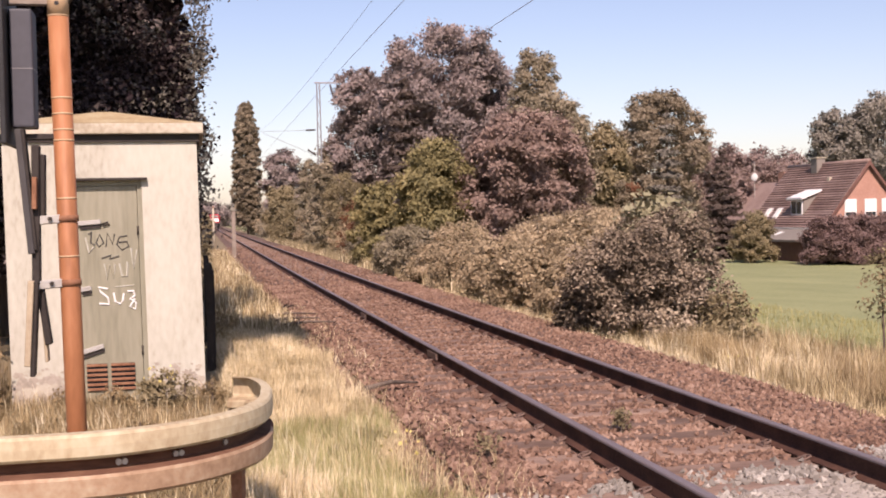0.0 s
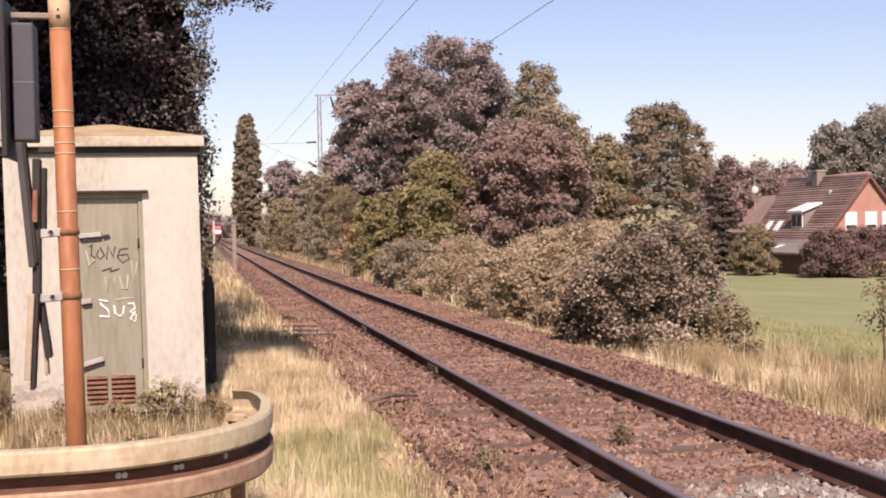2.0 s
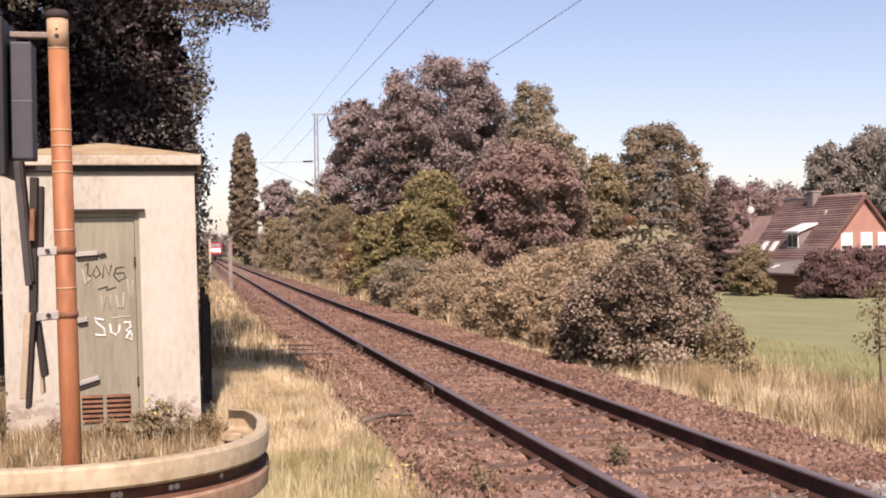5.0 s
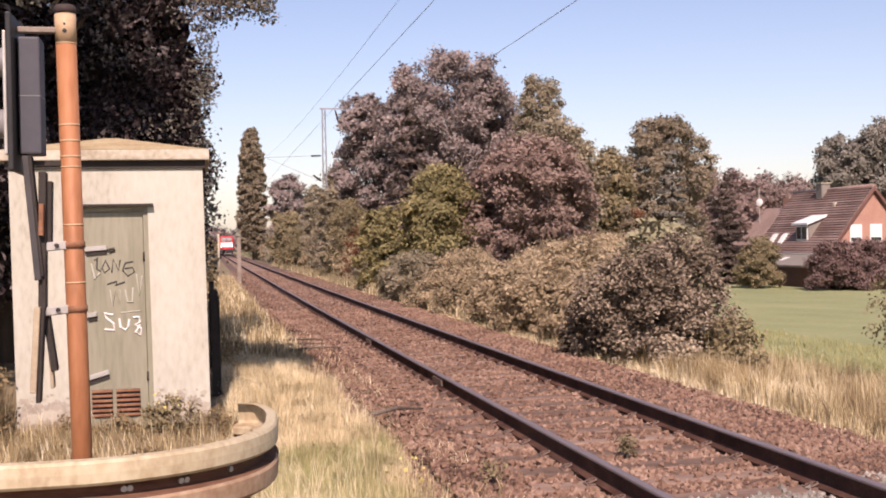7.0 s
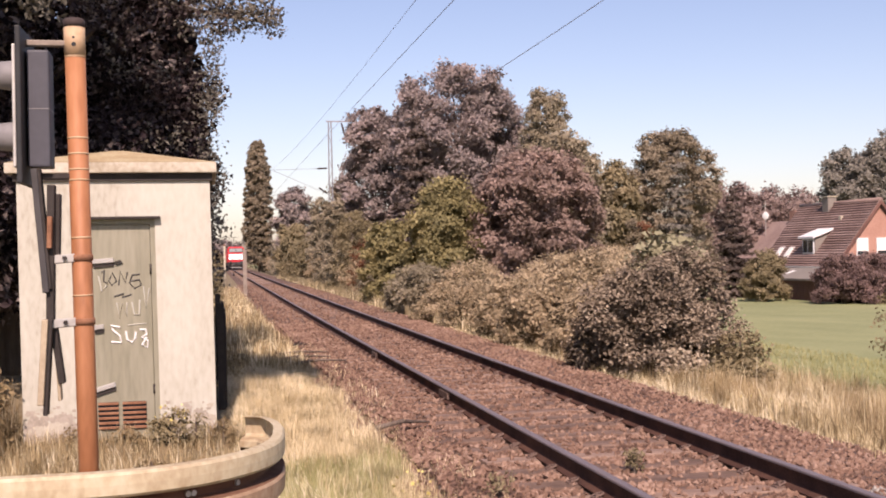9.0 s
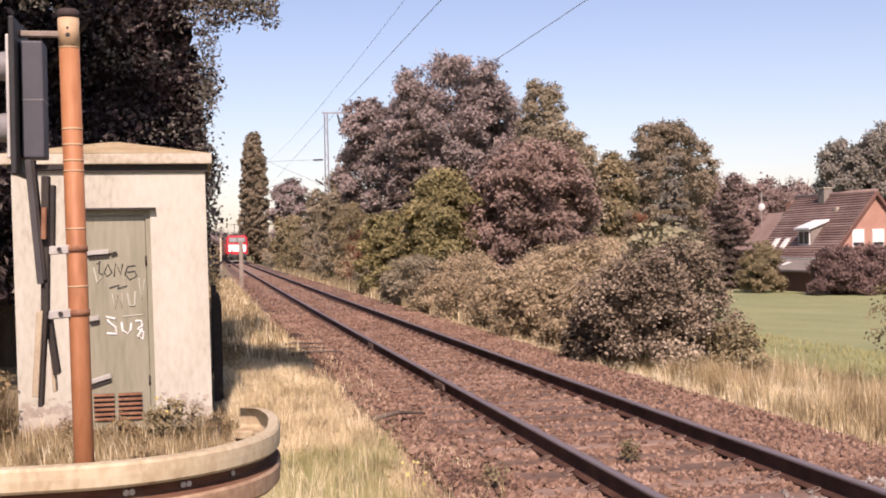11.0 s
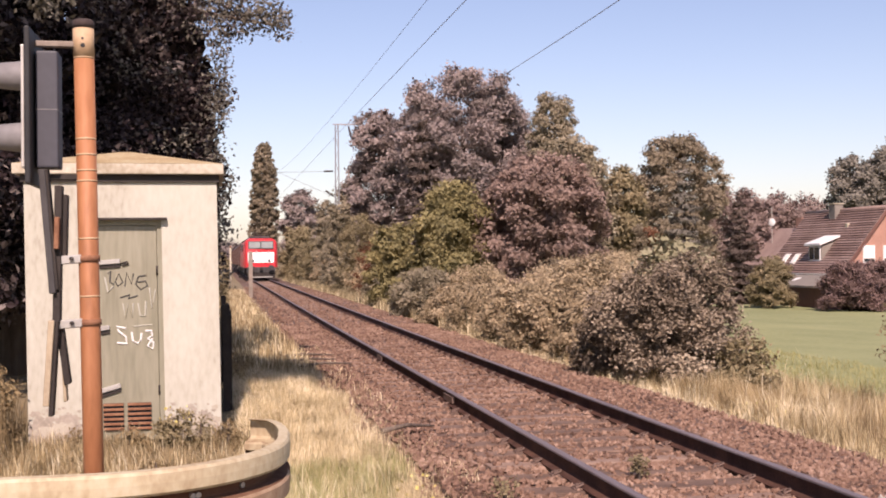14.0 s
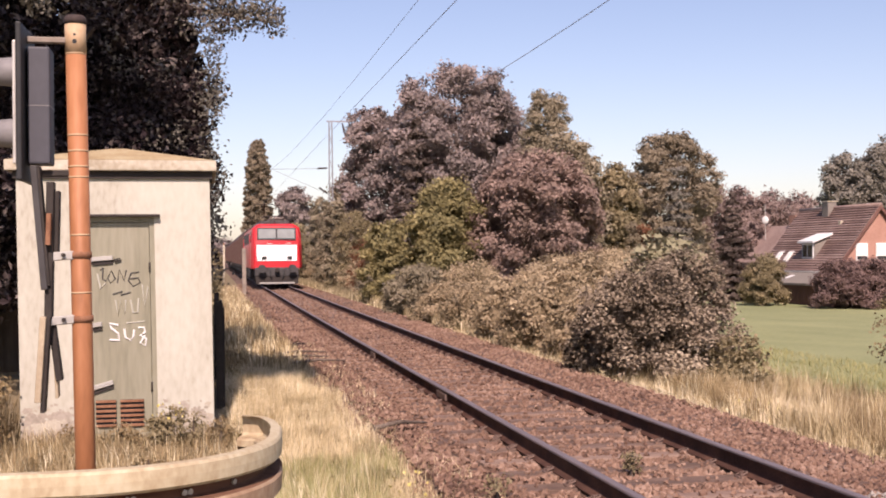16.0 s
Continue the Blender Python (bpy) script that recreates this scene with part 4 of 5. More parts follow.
L_PURPLE = leafy("purple_brown_leaves", [(0.190, 0.138, 0.113), (0.293, 0.207, 0.171), (0.404, 0.287, 0.240)])
L_PINE = leafy("olive_pine_needles", [(0.162, 0.145, 0.072), (0.284, 0.242, 0.113), (0.438, 0.364, 0.180)])
L_CONIFER = leafy("dark_conifer_needles", [(0.092, 0.072, 0.062), (0.155, 0.118, 0.098), (0.229, 0.174, 0.144)])
L_SPRUCE = leafy("grey_spruce_needles", [(0.150, 0.137, 0.113), (0.246, 0.224, 0.186), (0.354, 0.321, 0.270)])
L_BIRCH = leafy("yellow_brown_birch_leaves", [(0.198, 0.170, 0.111), (0.298, 0.251, 0.173), (0.412, 0.344, 0.250)])
L_OLIVE = leafy("olive_leaves", [(0.166, 0.138, 0.080), (0.274, 0.222, 0.128), (0.397, 0.318, 0.197)])
L_BRAMBLE = leafy("bramble_leaves", [(0.189, 0.147, 0.090), (0.331, 0.255, 0.158), (0.468, 0.364, 0.236), (0.594, 0.468, 0.318)], 0.3, 0.26)
L_BUSH = leafy("broad_bush_leaves", [(0.093, 0.071, 0.050), (0.176, 0.135, 0.097), (0.310, 0.245, 0.178), (0.486, 0.401, 0.299)], 0.2, 0.28)
L_FARBROWN = leafy("hazy_brown_leaves", [(0.204, 0.146, 0.127), (0.288, 0.211, 0.185), (0.372, 0.279, 0.248)])
L_FRESH = leafy("fresh_light_leaves", [(0.19, 0.172, 0.105), (0.29, 0.265, 0.165), (0.40, 0.37, 0.25)])
L_RED = leafy("rusty_red_leaves", [(0.144, 0.058, 0.033), (0.230, 0.105, 0.055)])
L_HEDGE = leafy("dark_red_hedge_leaves", [(0.136, 0.089, 0.079), (0.210, 0.139, 0.124), (0.302, 0.201, 0.180)])
L_STRAW = leafy("dry_straw_blades", [(0.286, 0.216, 0.118), (0.456, 0.351, 0.196), (0.636, 0.513, 0.302), (0.784, 0.659, 0.426), (0.869, 0.767, 0.560)], 0.25, 0.4)
L_GREENGRASS = leafy("green_grass_blades", [(0.202, 0.194, 0.076), (0.321, 0.303, 0.133), (0.463, 0.430, 0.222)], 0.25)
L_WEED = leafy("brown_weeds", [(0.148, 0.103, 0.055), (0.282, 0.205, 0.110), (0.444, 0.338, 0.180)], 0.25)
L_FLOWER = leafy("small_yellow_flowers", [(0.620, 0.500, 0.120), (0.750, 0.660, 0.300)], 0.2)


def unit(n):
    v = RNG.normal(size=(n, 3))
    return v / np.linalg.norm(v, axis=1, keepdims=True)


def leaf_mesh(name, pos, size, material, face=None, width=0.55, simple=False):
    """Folded pointed leaves at pos, size long; face: rough outward directions."""
    n = len(pos)
    size = np.broadcast_to(size, (n,)) * RNG.uniform(0.6, 1.3, n)
    nrm = unit(n)
    if face is not None:
        nrm = nrm * 0.8 + face
    nrm /= np.linalg.norm(nrm, axis=1, keepdims=True) + 1e-9
    d = np.cross(nrm, unit(n))
    d /= np.linalg.norm(d, axis=1, keepdims=True) + 1e-9
    s = np.cross(nrm, d)
    L, W = (d * size[:, None]) / 2, (s * size[:, None]) * width / 2
    up = nrm * size[:, None] * 0.12
    if simple:
        v = np.stack([pos - L * 0.8 - W * 1.2, pos - L * 0.8 + W * 1.2, pos + L * 1.2], 1).reshape(-1, 3)
        return raw_mesh(name, v, np.full(n, 3), np.arange(3 * n), material)
    v = np.stack([pos - L, pos + W + up, pos + L, pos - W + up], 1).reshape(-1, 3)
    i = np.arange(n)[:, None] * 4
    loops = np.concatenate([i + 0, i + 1, i + 2, i + 0, i + 2, i + 3], 1).ravel()
    return raw_mesh(name, v, np.full(2 * n, 3), loops, material)


def crown_points(n, base, top, radius, shape, clumps, rough=0.25):
    """Places of leaves: boughs over the crown's outline, twigs on each bough, leaves round each twig."""
    boughs, twigs = max(6, int(clumps * 0.6)), 11
    lump = radius * (1.45 / math.sqrt(boughs) + 0.08)
    lump = max(lump, 0.92 * math.sqrt(1.5 * radius * (top - base) / boughs))
    lo, hi = base + 0.4 * lump, top - 0.8 * lump
    inner = max(0.1 * radius, radius - 0.75 * lump)

    def profile(f):
        if shape == "round":
            return math.sqrt(max(0.02, 1 - (2 * f - 1) ** 2)) ** 0.85
        if shape == "column":
            return min(1, 0.5 + 2.2 * f) * math.sqrt(max(0.04, 1 - f ** 3.5))
        return math.sqrt(max(0.02, 1 - f ** 2.2))
    c, cr = [], []
    for k in range(boughs):
        f = min(1, max(0, (k + 0.5 + RNG.uniform(-0.5, 0.5)) / boughs))
        a = 2.39996 * k + RNG.uniform(-0.6, 0.6)
        r = inner * profile(f) * (1 - 0.5 * RNG.uniform() ** 2.5) * (1 + rough * RNG.uniform(-0.6, 0.6))
        c.append((r * math.cos(a), r * math.sin(a), lo + (hi - lo) * f))
        cr.append(RNG.uniform(0.65, 1.25))
    c, cr = np.array(c), np.array(cr)
    out = c * np.array([1, 1, 0]) / (np.linalg.norm(c[:, :2], axis=1, keepdims=True) + 1e-9)
    d = unit(boughs * twigs) + np.repeat(out, twigs, 0) * 0.5 + np.array([0, 0, 0.3])
    d /= np.linalg.norm(d, axis=1, keepdims=True)
    tw = np.repeat(c, twigs, 0) + d * (np.repeat(cr, twigs) * lump * RNG.uniform(0.55, 1.05, boughs * twigs))[:, None] * np.array([1, 1, 0.72])
    pick = RNG.integers(0, boughs * twigs, n)
    u = RNG.normal(size=(n, 3)) * np.array([0.24, 0.24, 0.17]) * lump
    pos = tw[pick] + u
    # leaves deep inside, so that little sky shows through
    m = int(n * 0.14)
    f = RNG.uniform(0.05, 0.85, m)
    r = inner * 0.75 * np.array([profile(q) for q in f]) * np.sqrt(RNG.uniform(0, 1, m))
    a = RNG.uniform(0, 2 * np.pi, m)
    pos[:m] = np.stack([r * np.cos(a), r * np.sin(a), lo + (hi - lo) * f], 1)
    face = d[pick] * 0.8 + np.array([0, 0, 0.35])
    return pos, face, c


def tree(name, label, x, y, base, top, radius, shape, n, leaf, material, clumps=60, category="tree", trunk=0.0, group="", squash=1.0, flat=0.0):
    """A tree or shrub: base and top are the crown's heights above z = 0."""
    g = land(x, y) - 0.08
    o = thing(name, label, category, at=(x, y, g), group=group)
    n, leaf = (int(n * 1.75), leaf * 0.78) if y > 30 else (n, leaf)
    pos, face, cl = crown_points(n, base - g, top - g, radius, shape, clumps, 0.1 if shape == "column" else 0.17)
    pos[:, 1] *= squash
    pos[:, 2] = np.maximum(pos[:, 2], 0.05)
    if flat:
        face = face * (1 - flat) + np.array([0, -0.25, 1.3]) * flat
    ob = new("crown", leaf_mesh("crown", pos, leaf, material, face, 0.6, y > 20))
    ob.parent = o
    tr = trunk or max(0.02, radius * 0.06)
    h = top - g
    w = 0.12 * radius
    stem = [(w * noise.noise((x, y, k)), w * noise.noise((y, x, k)), h * f) for k, f in enumerate((0, 0.2, 0.42, 0.65, 0.88))]
    part("trunk", tube(stem, [tr * 1.25, tr, tr * 0.75, tr * 0.45, tr * 0.12], 9), M_BARK, o)
    for k in range(min(9, clumps // 5)):
        c = cl[k].copy()
        c[1] *= squash
        zf = max(0.12 * h, c[2] * 0.62)
        s = Vector((0, 0, zf))
        e = Vector(c)
        m = (s + e) / 2 + Vector((0, 0, 0.06 * radius))
        part("limb", tube([s, m, e], [tr * 0.4, tr * 0.25, tr * 0.06], 5), M_BARK, o)
    return o


def conifer(name, label, x, y, top, radius, n, leaf, material, tiers=16, base=0.0, group=""):
    """Drooping tiers of branches round a straight trunk."""
    g = land(x, y) - 0.08
    h = top - g
    o = thing(name, label, "conifer", at=(x, y, g), group=group)
    P, F = [], []
    arms = 11
    n, leaf = int(n * 1.5), leaf * 0.8
    for t in range(tiers):
        f = (t + 0.5) / tiers
        z = base + (h - base) * f
        r = radius * ((1 - f) ** 0.8 + 0.05)
        per = max(4, int(n / (tiers * arms) * 1.8 * (1 - f) ** 0.8) + 6)
        turn = RNG.uniform(0, 6.28)
        for k in range(arms):
            a = turn + k * 2 * math.pi / arms + RNG.uniform(-0.2, 0.2)
            rr = r * RNG.uniform(0.6, 1.15)
            s = RNG.uniform(0.08, 1.0, per) ** 0.7
            side = RNG.normal(size=per) * 0.17 * rr * (1.15 - s)
            pz = z + RNG.uniform(-0.22, 0.22) * (h - base) / tiers - 0.24 * rr * s ** 1.4 + 0.10 * rr * (s > 0.85) - np.abs(side) * 0.5 + RNG.normal(size=per) * 0.022 * radius
            P.append(np.stack([np.cos(a) * rr * s - np.sin(a) * side, np.sin(a) * rr * s + np.cos(a) * side, pz], 1))
            F.append(np.tile((0.5 * math.cos(a), 0.5 * math.sin(a), 1.1), (per, 1)))
            if k < 3:
                part("branch", tube([(0, 0, z), (math.cos(a) * rr * 0.9, math.sin(a) * rr * 0.9, z - 0.2 * rr)], [0.04, 0.012], 4), M_BARK, o)
    ob = new("crown", leaf_mesh("crown", np.concatenate(P), leaf, material, np.concatenate(F), 0.45, True))
    ob.parent = o
    part("trunk", tube([(0, 0, 0), (0, 0, h * 0.5), (0, 0, h)], [radius * 0.09, radius * 0.05, 0.01], 8), M_BARK, o)
    return o


# the dark oak behind the hut, overhanging its roof
def oak():
    x, y = -3.3, 21.0
    g = land(x, y) - 0.1
    o = thing("oak_tree", "large dark oak overhanging the hut", "tree", at=(x, y, g))
    pos, face, cl = crown_points(80000, 1.0, 11.5, 3.9, "round", 90, 0.2)
    p2, f2, _ = crown_points(110000, 0.9, 6.4, 3.8, "column", 80, 0.15)
    pos, face = np.concatenate([pos, p2]), np.concatenate([face, f2]) * 0.5
    edge = np.where(pos[:, 2] < 5.5, 3.46, 3.75) + 0.16 * np.sin(pos[:, 2] * 4.3) + 0.12 * np.sin(pos[:, 1] * 5 + pos[:, 2] * 9)
    keep = pos[:, 0] < edge
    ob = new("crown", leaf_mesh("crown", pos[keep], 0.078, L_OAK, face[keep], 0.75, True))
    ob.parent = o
    # dense larger leaves deep in the crown, its shade painted into their colour
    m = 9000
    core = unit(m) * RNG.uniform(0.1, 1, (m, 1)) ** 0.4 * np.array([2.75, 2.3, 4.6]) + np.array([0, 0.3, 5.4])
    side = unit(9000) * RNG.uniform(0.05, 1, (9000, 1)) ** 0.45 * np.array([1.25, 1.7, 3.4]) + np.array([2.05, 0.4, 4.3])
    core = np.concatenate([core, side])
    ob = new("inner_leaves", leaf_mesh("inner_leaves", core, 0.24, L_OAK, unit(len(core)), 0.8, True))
    ob.parent = o
    # tufts on the side towards the line, sunlight painted in as paler leaves
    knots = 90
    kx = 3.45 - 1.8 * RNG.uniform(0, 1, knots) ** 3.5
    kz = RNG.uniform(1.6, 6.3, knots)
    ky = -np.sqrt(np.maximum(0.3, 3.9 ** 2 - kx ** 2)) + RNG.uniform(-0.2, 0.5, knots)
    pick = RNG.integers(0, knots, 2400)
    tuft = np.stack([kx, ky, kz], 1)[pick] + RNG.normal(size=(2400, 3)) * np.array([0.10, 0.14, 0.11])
    ob = new("sunlit_side_spray", leaf_mesh("sunlit_side_spray", tuft, 0.06, L_SPRAY, unit(2400) * 0.6 + np.array([0, -0.5, 0.5]), 0.65, True))
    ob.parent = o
    # unseen canopy added forward over the hut to shade crown and verge
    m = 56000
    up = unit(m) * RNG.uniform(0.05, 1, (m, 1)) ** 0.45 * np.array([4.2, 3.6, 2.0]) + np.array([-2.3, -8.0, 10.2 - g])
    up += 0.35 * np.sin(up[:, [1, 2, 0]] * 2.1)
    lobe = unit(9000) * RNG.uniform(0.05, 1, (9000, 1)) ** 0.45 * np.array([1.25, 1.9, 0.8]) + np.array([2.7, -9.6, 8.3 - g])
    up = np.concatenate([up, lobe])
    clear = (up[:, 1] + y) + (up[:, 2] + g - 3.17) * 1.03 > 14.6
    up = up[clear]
    ob = new("shade_canopy", leaf_mesh("shade_canopy", up, 0.22, L_OAK, unit(len(up)), 0.8, True))
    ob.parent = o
    # sprays towards the line and over the signal, sunlight put into their paler colour
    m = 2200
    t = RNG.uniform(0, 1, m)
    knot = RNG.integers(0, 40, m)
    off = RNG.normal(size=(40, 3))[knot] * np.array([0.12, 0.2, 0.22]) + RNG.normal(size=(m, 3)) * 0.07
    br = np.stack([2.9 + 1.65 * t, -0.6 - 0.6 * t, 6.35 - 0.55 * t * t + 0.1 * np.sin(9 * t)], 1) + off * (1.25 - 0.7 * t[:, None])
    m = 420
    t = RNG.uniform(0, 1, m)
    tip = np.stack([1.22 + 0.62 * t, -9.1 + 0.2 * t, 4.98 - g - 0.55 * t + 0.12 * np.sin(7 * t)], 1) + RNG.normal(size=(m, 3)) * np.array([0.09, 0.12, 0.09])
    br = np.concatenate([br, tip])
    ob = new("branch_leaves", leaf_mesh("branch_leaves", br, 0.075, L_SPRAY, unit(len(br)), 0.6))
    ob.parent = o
    part("limb", tube([(0, 0, 6.0), (-0.4, -5.0, 9.0), (0.6, -8.6, 6.6), (1.4, -9.1, 4.9 - g)], [0.2, 0.13, 0.03, 0.006], 6), M_BARK, o)
    part("trunk", tube([(0, 0, 0), (0.1, 0, 2.5), (0, 0.2, 5.5), (0.2, 0, 9)], [0.42, 0.34, 0.25, 0.08], 12), M_BARK, o)
    for k in range(26):
        c = Vector(cl[k])
        s = Vector((0, 0, max(1.8, c.z * 0.65)))
        part("limb", tube([s, (s + c) / 2 + Vector((0, 0, 0.3)), c], [0.14, 0.09, 0.02], 5), M_BARK, o)
    part("limb", tube([(0, 0, 5.2), (2.4, -0.6, 6.3), (4.5, -1.2, 5.85)], [0.15, 0.07, 0.01], 6), M_BARK, o)


oak()
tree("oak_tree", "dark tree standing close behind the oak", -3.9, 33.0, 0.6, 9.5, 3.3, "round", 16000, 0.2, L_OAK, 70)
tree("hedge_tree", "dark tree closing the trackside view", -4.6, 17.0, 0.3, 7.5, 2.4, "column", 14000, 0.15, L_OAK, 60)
tree("far_tree", "small hazy tree far along the line", -4.0, 250.0, 0.0, 8.0, 6.0, "round", 3000, 0.8, L_DARK, 30)
tree("far_tree", "low hazy tree at the line's end", 4.0, 430.0, 0.0, 9.0, 9.0, "round", 3000, 1.2, L_DARK, 30)
tree("far_tree", "low hazy tree at the line's end", -12.0, 400.0, 0.0, 10.0, 10.0, "round", 3000, 1.2, L_DARK, 30)

tree("poplar", "tall narrow poplar beside the line", 7.3, 170, 1.0, 18.8, 2.15, "column", 40000, 0.36, L_BROWNTREE, 420)
tree("round_tree", "dull round tree next to the poplar", 11.6, 160, 0.2, 11.6, 3.0, "round", 9000, 0.5, L_DARK, 50)
tree("birch", "thin yellow-brown birch behind the mast", 8.9, 92, 0.0, 6.7, 1.3, "column", 5000, 0.26, L_BIRCH, 60)
tree("birch", "thin yellow-brown birch before the mast", 7.6, 70.5, 0.2, 5.4, 0.85, "column", 5000, 0.2, L_BIRCH, 45)
tree("round_tree", "dull brown tree at the wood's near end", 9.5, 80, 0.0, 7.4, 1.6, "round", 7000, 0.26, L_BROWNTREE, 55)
tree("round_tree", "olive shrub tree beside the line", 8.6, 120, -0.3, 5.6, 2.2, "round", 7000, 0.32, L_OLIVE, 40)
tree("round_tree", "dull tree in the trackside wood", 10.1, 72, 1.6, 11.2, 2.15, "column", 20000, 0.24, L_DARK, 80)
tree("big_tree", "largest dull dark tree of the wood", 14.6, 68, 0.8, 13.4, 4.0, "round", 46000, 0.25, L_DARK, 130)
tree("big_tree", "dull dark tree of the wood", 12.6, 70, 0.8, 11.6, 2.6, "round", 22000, 0.25, L_DARK, 80)
tree("big_tree", "dull dark tree of the wood", 17.2, 69, 0.8, 11.2, 2.6, "round", 22000, 0.25, L_DARK, 80)
conifer("spruce", "dark spruce with level tiers of branches", 10.75, 60, 9.3, 2.5, 24000, 0.24, L_CONIFER, 14)
tree("pine", "yellow-olive bushy pine in the undergrowth", 9.0, 43.5, -0.2, 4.95, 1.95, "dome", 26000, 0.16, L_PINE, 40)
tree("pine", "small yellow-olive pine by the track", 7.3, 48, -0.2, 3.4, 1.2, "dome", 9000, 0.17, L_PINE, 45)
tree("birch", "yellowing birch with drooping twigs", 18.4, 62, 1.0, 11.0, 1.8, "column", 20000, 0.19, L_BIRCH, 130)
conifer("spruce", "dark spruce behind the birch", 18.9, 66, 10.9, 1.6, 9000, 0.24, L_CONIFER, 16)
tree("copper_tree", "purple-brown leafed round tree in the wood", 12.0, 42, 0.0, 5.8, 2.35, "round", 36000, 0.17, L_PURPLE, 110)
tree("copper_tree", "brown-olive tree above the copper tree", 14.2, 46, 0.4, 6.9, 2.0, "round", 20000, 0.19, L_BIRCH, 70)
tree("copper_tree", "purple-brown tree low in the wood", 9.9, 47, 0.0, 4.8, 1.6, "round", 14000, 0.18, L_PURPLE, 60)
tree("shrub_tree", "olive tree at the wood's edge", 16.4, 46, -0.2, 5.6, 1.2, "round", 12000, 0.18, L_OLIVE, 50)
tree("shrub_tree", "olive tree at the wood's edge", 17.6, 50, -0.3, 4.9, 1.3, "round", 9000, 0.18, L_OLIVE, 45)
tree("round_tree", "rounded dark garden tree", 21.5, 52, 0.2, 7.75, 2.3, "round", 32000, 0.18, L_BROWNTREE, 120)
conifer("spruce", "grey-blue spruce in the garden", 19.3, 46, 6.1, 1.5, 18000, 0.16, L_SPRUCE, 15)
conifer("spruce", "dark garden spruce by the lawn", 36.4, 77.0, 6.3, 2.1, 30000, 0.23, L_CONIFER, 15)
tree("columnar_shrub", "slim olive columnar conifer", 16.3, 43.2, -0.5, 3.2, 0.38, "column", 4000, 0.12, L_BROWNTREE, 30)
tree("red_shrub", "rusty red shrub between greener ones", 16.75, 43.0, -0.4, 3.1, 0.5, "column", 2200, 0.13, L_RED, 22, "shrub")
tree("red_shrub", "small rusty red shrub in the undergrowth", 7.6, 58, -0.2, 2.9, 0.6, "round", 900, 0.13, L_RED, 16, "shrub")
tree("garden_bush", "olive garden bush by the shed", 35.3, 70.0, -1.5, 1.8, 1.5, "dome", 14000, 0.17, L_OLIVE, 45, "bush")
tree("far_tree", "brown far garden tree", 49.5, 106, -0.5, 8.6, 4.0, "round", 16000, 0.36, L_FARBROWN, 60)
tree("far_tree", "brown far garden tree", 55.5, 106, -0.5, 8.1, 4.5, "round", 16000, 0.36, L_FARBROWN, 60)
tree("far_tree", "grey-green far tree behind the house", 68.5, 116, 0.0, 12.6, 4.0, "round", 18000, 0.42, L_SPRUCE, 70)
tree("far_tree", "grey-green far tree behind the house", 72.0, 114, 0.0, 14.4, 4.4, "round", 18000, 0.42, L_SPRUCE, 70)
tree("far_tree", "grey-green far tree behind the house", 79.0, 116, 0.0, 12.5, 5.0, "round", 14000, 0.42, L_DARK, 60)
for hx, hy in ((37.6, 64.6), (39.2, 64.2), (41.0, 63.8), (42.8, 63.4), (44.6, 63.0)):
    tree("hedge_bush", "dark red clipped garden bush", hx, hy, -1.6, 1.65, 1.75, "dome", 12000, 0.17, L_HEDGE, 45, "bush", group="red hedge bushes")

def far_wood():
    n = 9000
    x = RNG.uniform(-90, 60, n)
    hgt = 6 + 3 * np.sin(x * 0.13) + 2 * np.sin(x * 0.41)
    pos = np.stack([x, 520 + RNG.uniform(-6, 6, n), RNG.uniform(-1.5, 1, n) + hgt * RNG.uniform(0, 1, n)], 1)
    ob = new("far_wood", leaf_mesh("far_wood", pos, 2.2, L_SPRUCE, None, 0.8, True))
    tagged(ob, "hazy grey wood closing the line far off", "wood", kind="stuff")


far_wood()

# scrub along the right-hand side of the line
SCRUB = [(7.4, 21.5, 1.35, 1.1), (7.2, 24.0, 1.35, 1.15), (8.6, 23.2, 1.75, 1.3), (7.3, 27.0, 1.35, 1.2), (9.0, 27.5, 1.9, 1.4), (7.2, 30.5, 1.2, 1.2), (9.6, 32.0, 1.9, 1.6), (7.2, 34.5, 1.2, 1.2), (11.5, 33.5, 2.2, 1.6), (12.6, 36.0, 2.2, 1.6), (14.0, 38.0, 2.2, 1.6),
         (7.0, 39.0, 1.7, 1.2), (8.6, 37.5, 1.8, 1.4), (7.0, 44.0, 1.5, 1.3), (7.2, 50.0, 1.9, 1.5), (7.4, 56.0, 2.1, 1.6), (7.0, 62.0, 1.9, 1.5), (8.2, 66.0, 4.6, 1.5), (7.4, 72.0, 2.4, 1.6), (8.6, 79.0, 4.0, 1.8), (7.8, 88.0, 3.0, 1.9), (8.4, 100.0, 3.8, 2.2), (8.6, 114.0, 3.6, 2.4), (9.0, 132.0, 3.6, 2.6), (10.0, 150.0, 3.8, 2.8), (11.0, 175.0, 4.0, 3.5), (12.5, 205.0, 5.0, 4.5), (14.0, 250.0, 6.0, 6.0)]
for i, (sx, sy, st, sr) in enumerate(SCRUB):
    sx += 1.3 if 43 < sy < 120 and st < 3.7 else 0
    m = (L_BRAMBLE, L_OLIVE, L_BRAMBLE, L_BIRCH)[i % 4] if sy > 36 else L_BRAMBLE
    tree("bramble_scrub", "dull tangled bramble scrub beside the track" if sy < 45 else "tangled scrub along the line", sx, sy, -0.25, st, sr, "dome", int(17000 if sy < 36 else 7000), 0.047 + 0.0014 * sy, m, 55, "scrub", group="trackside scrub", squash=1.25)

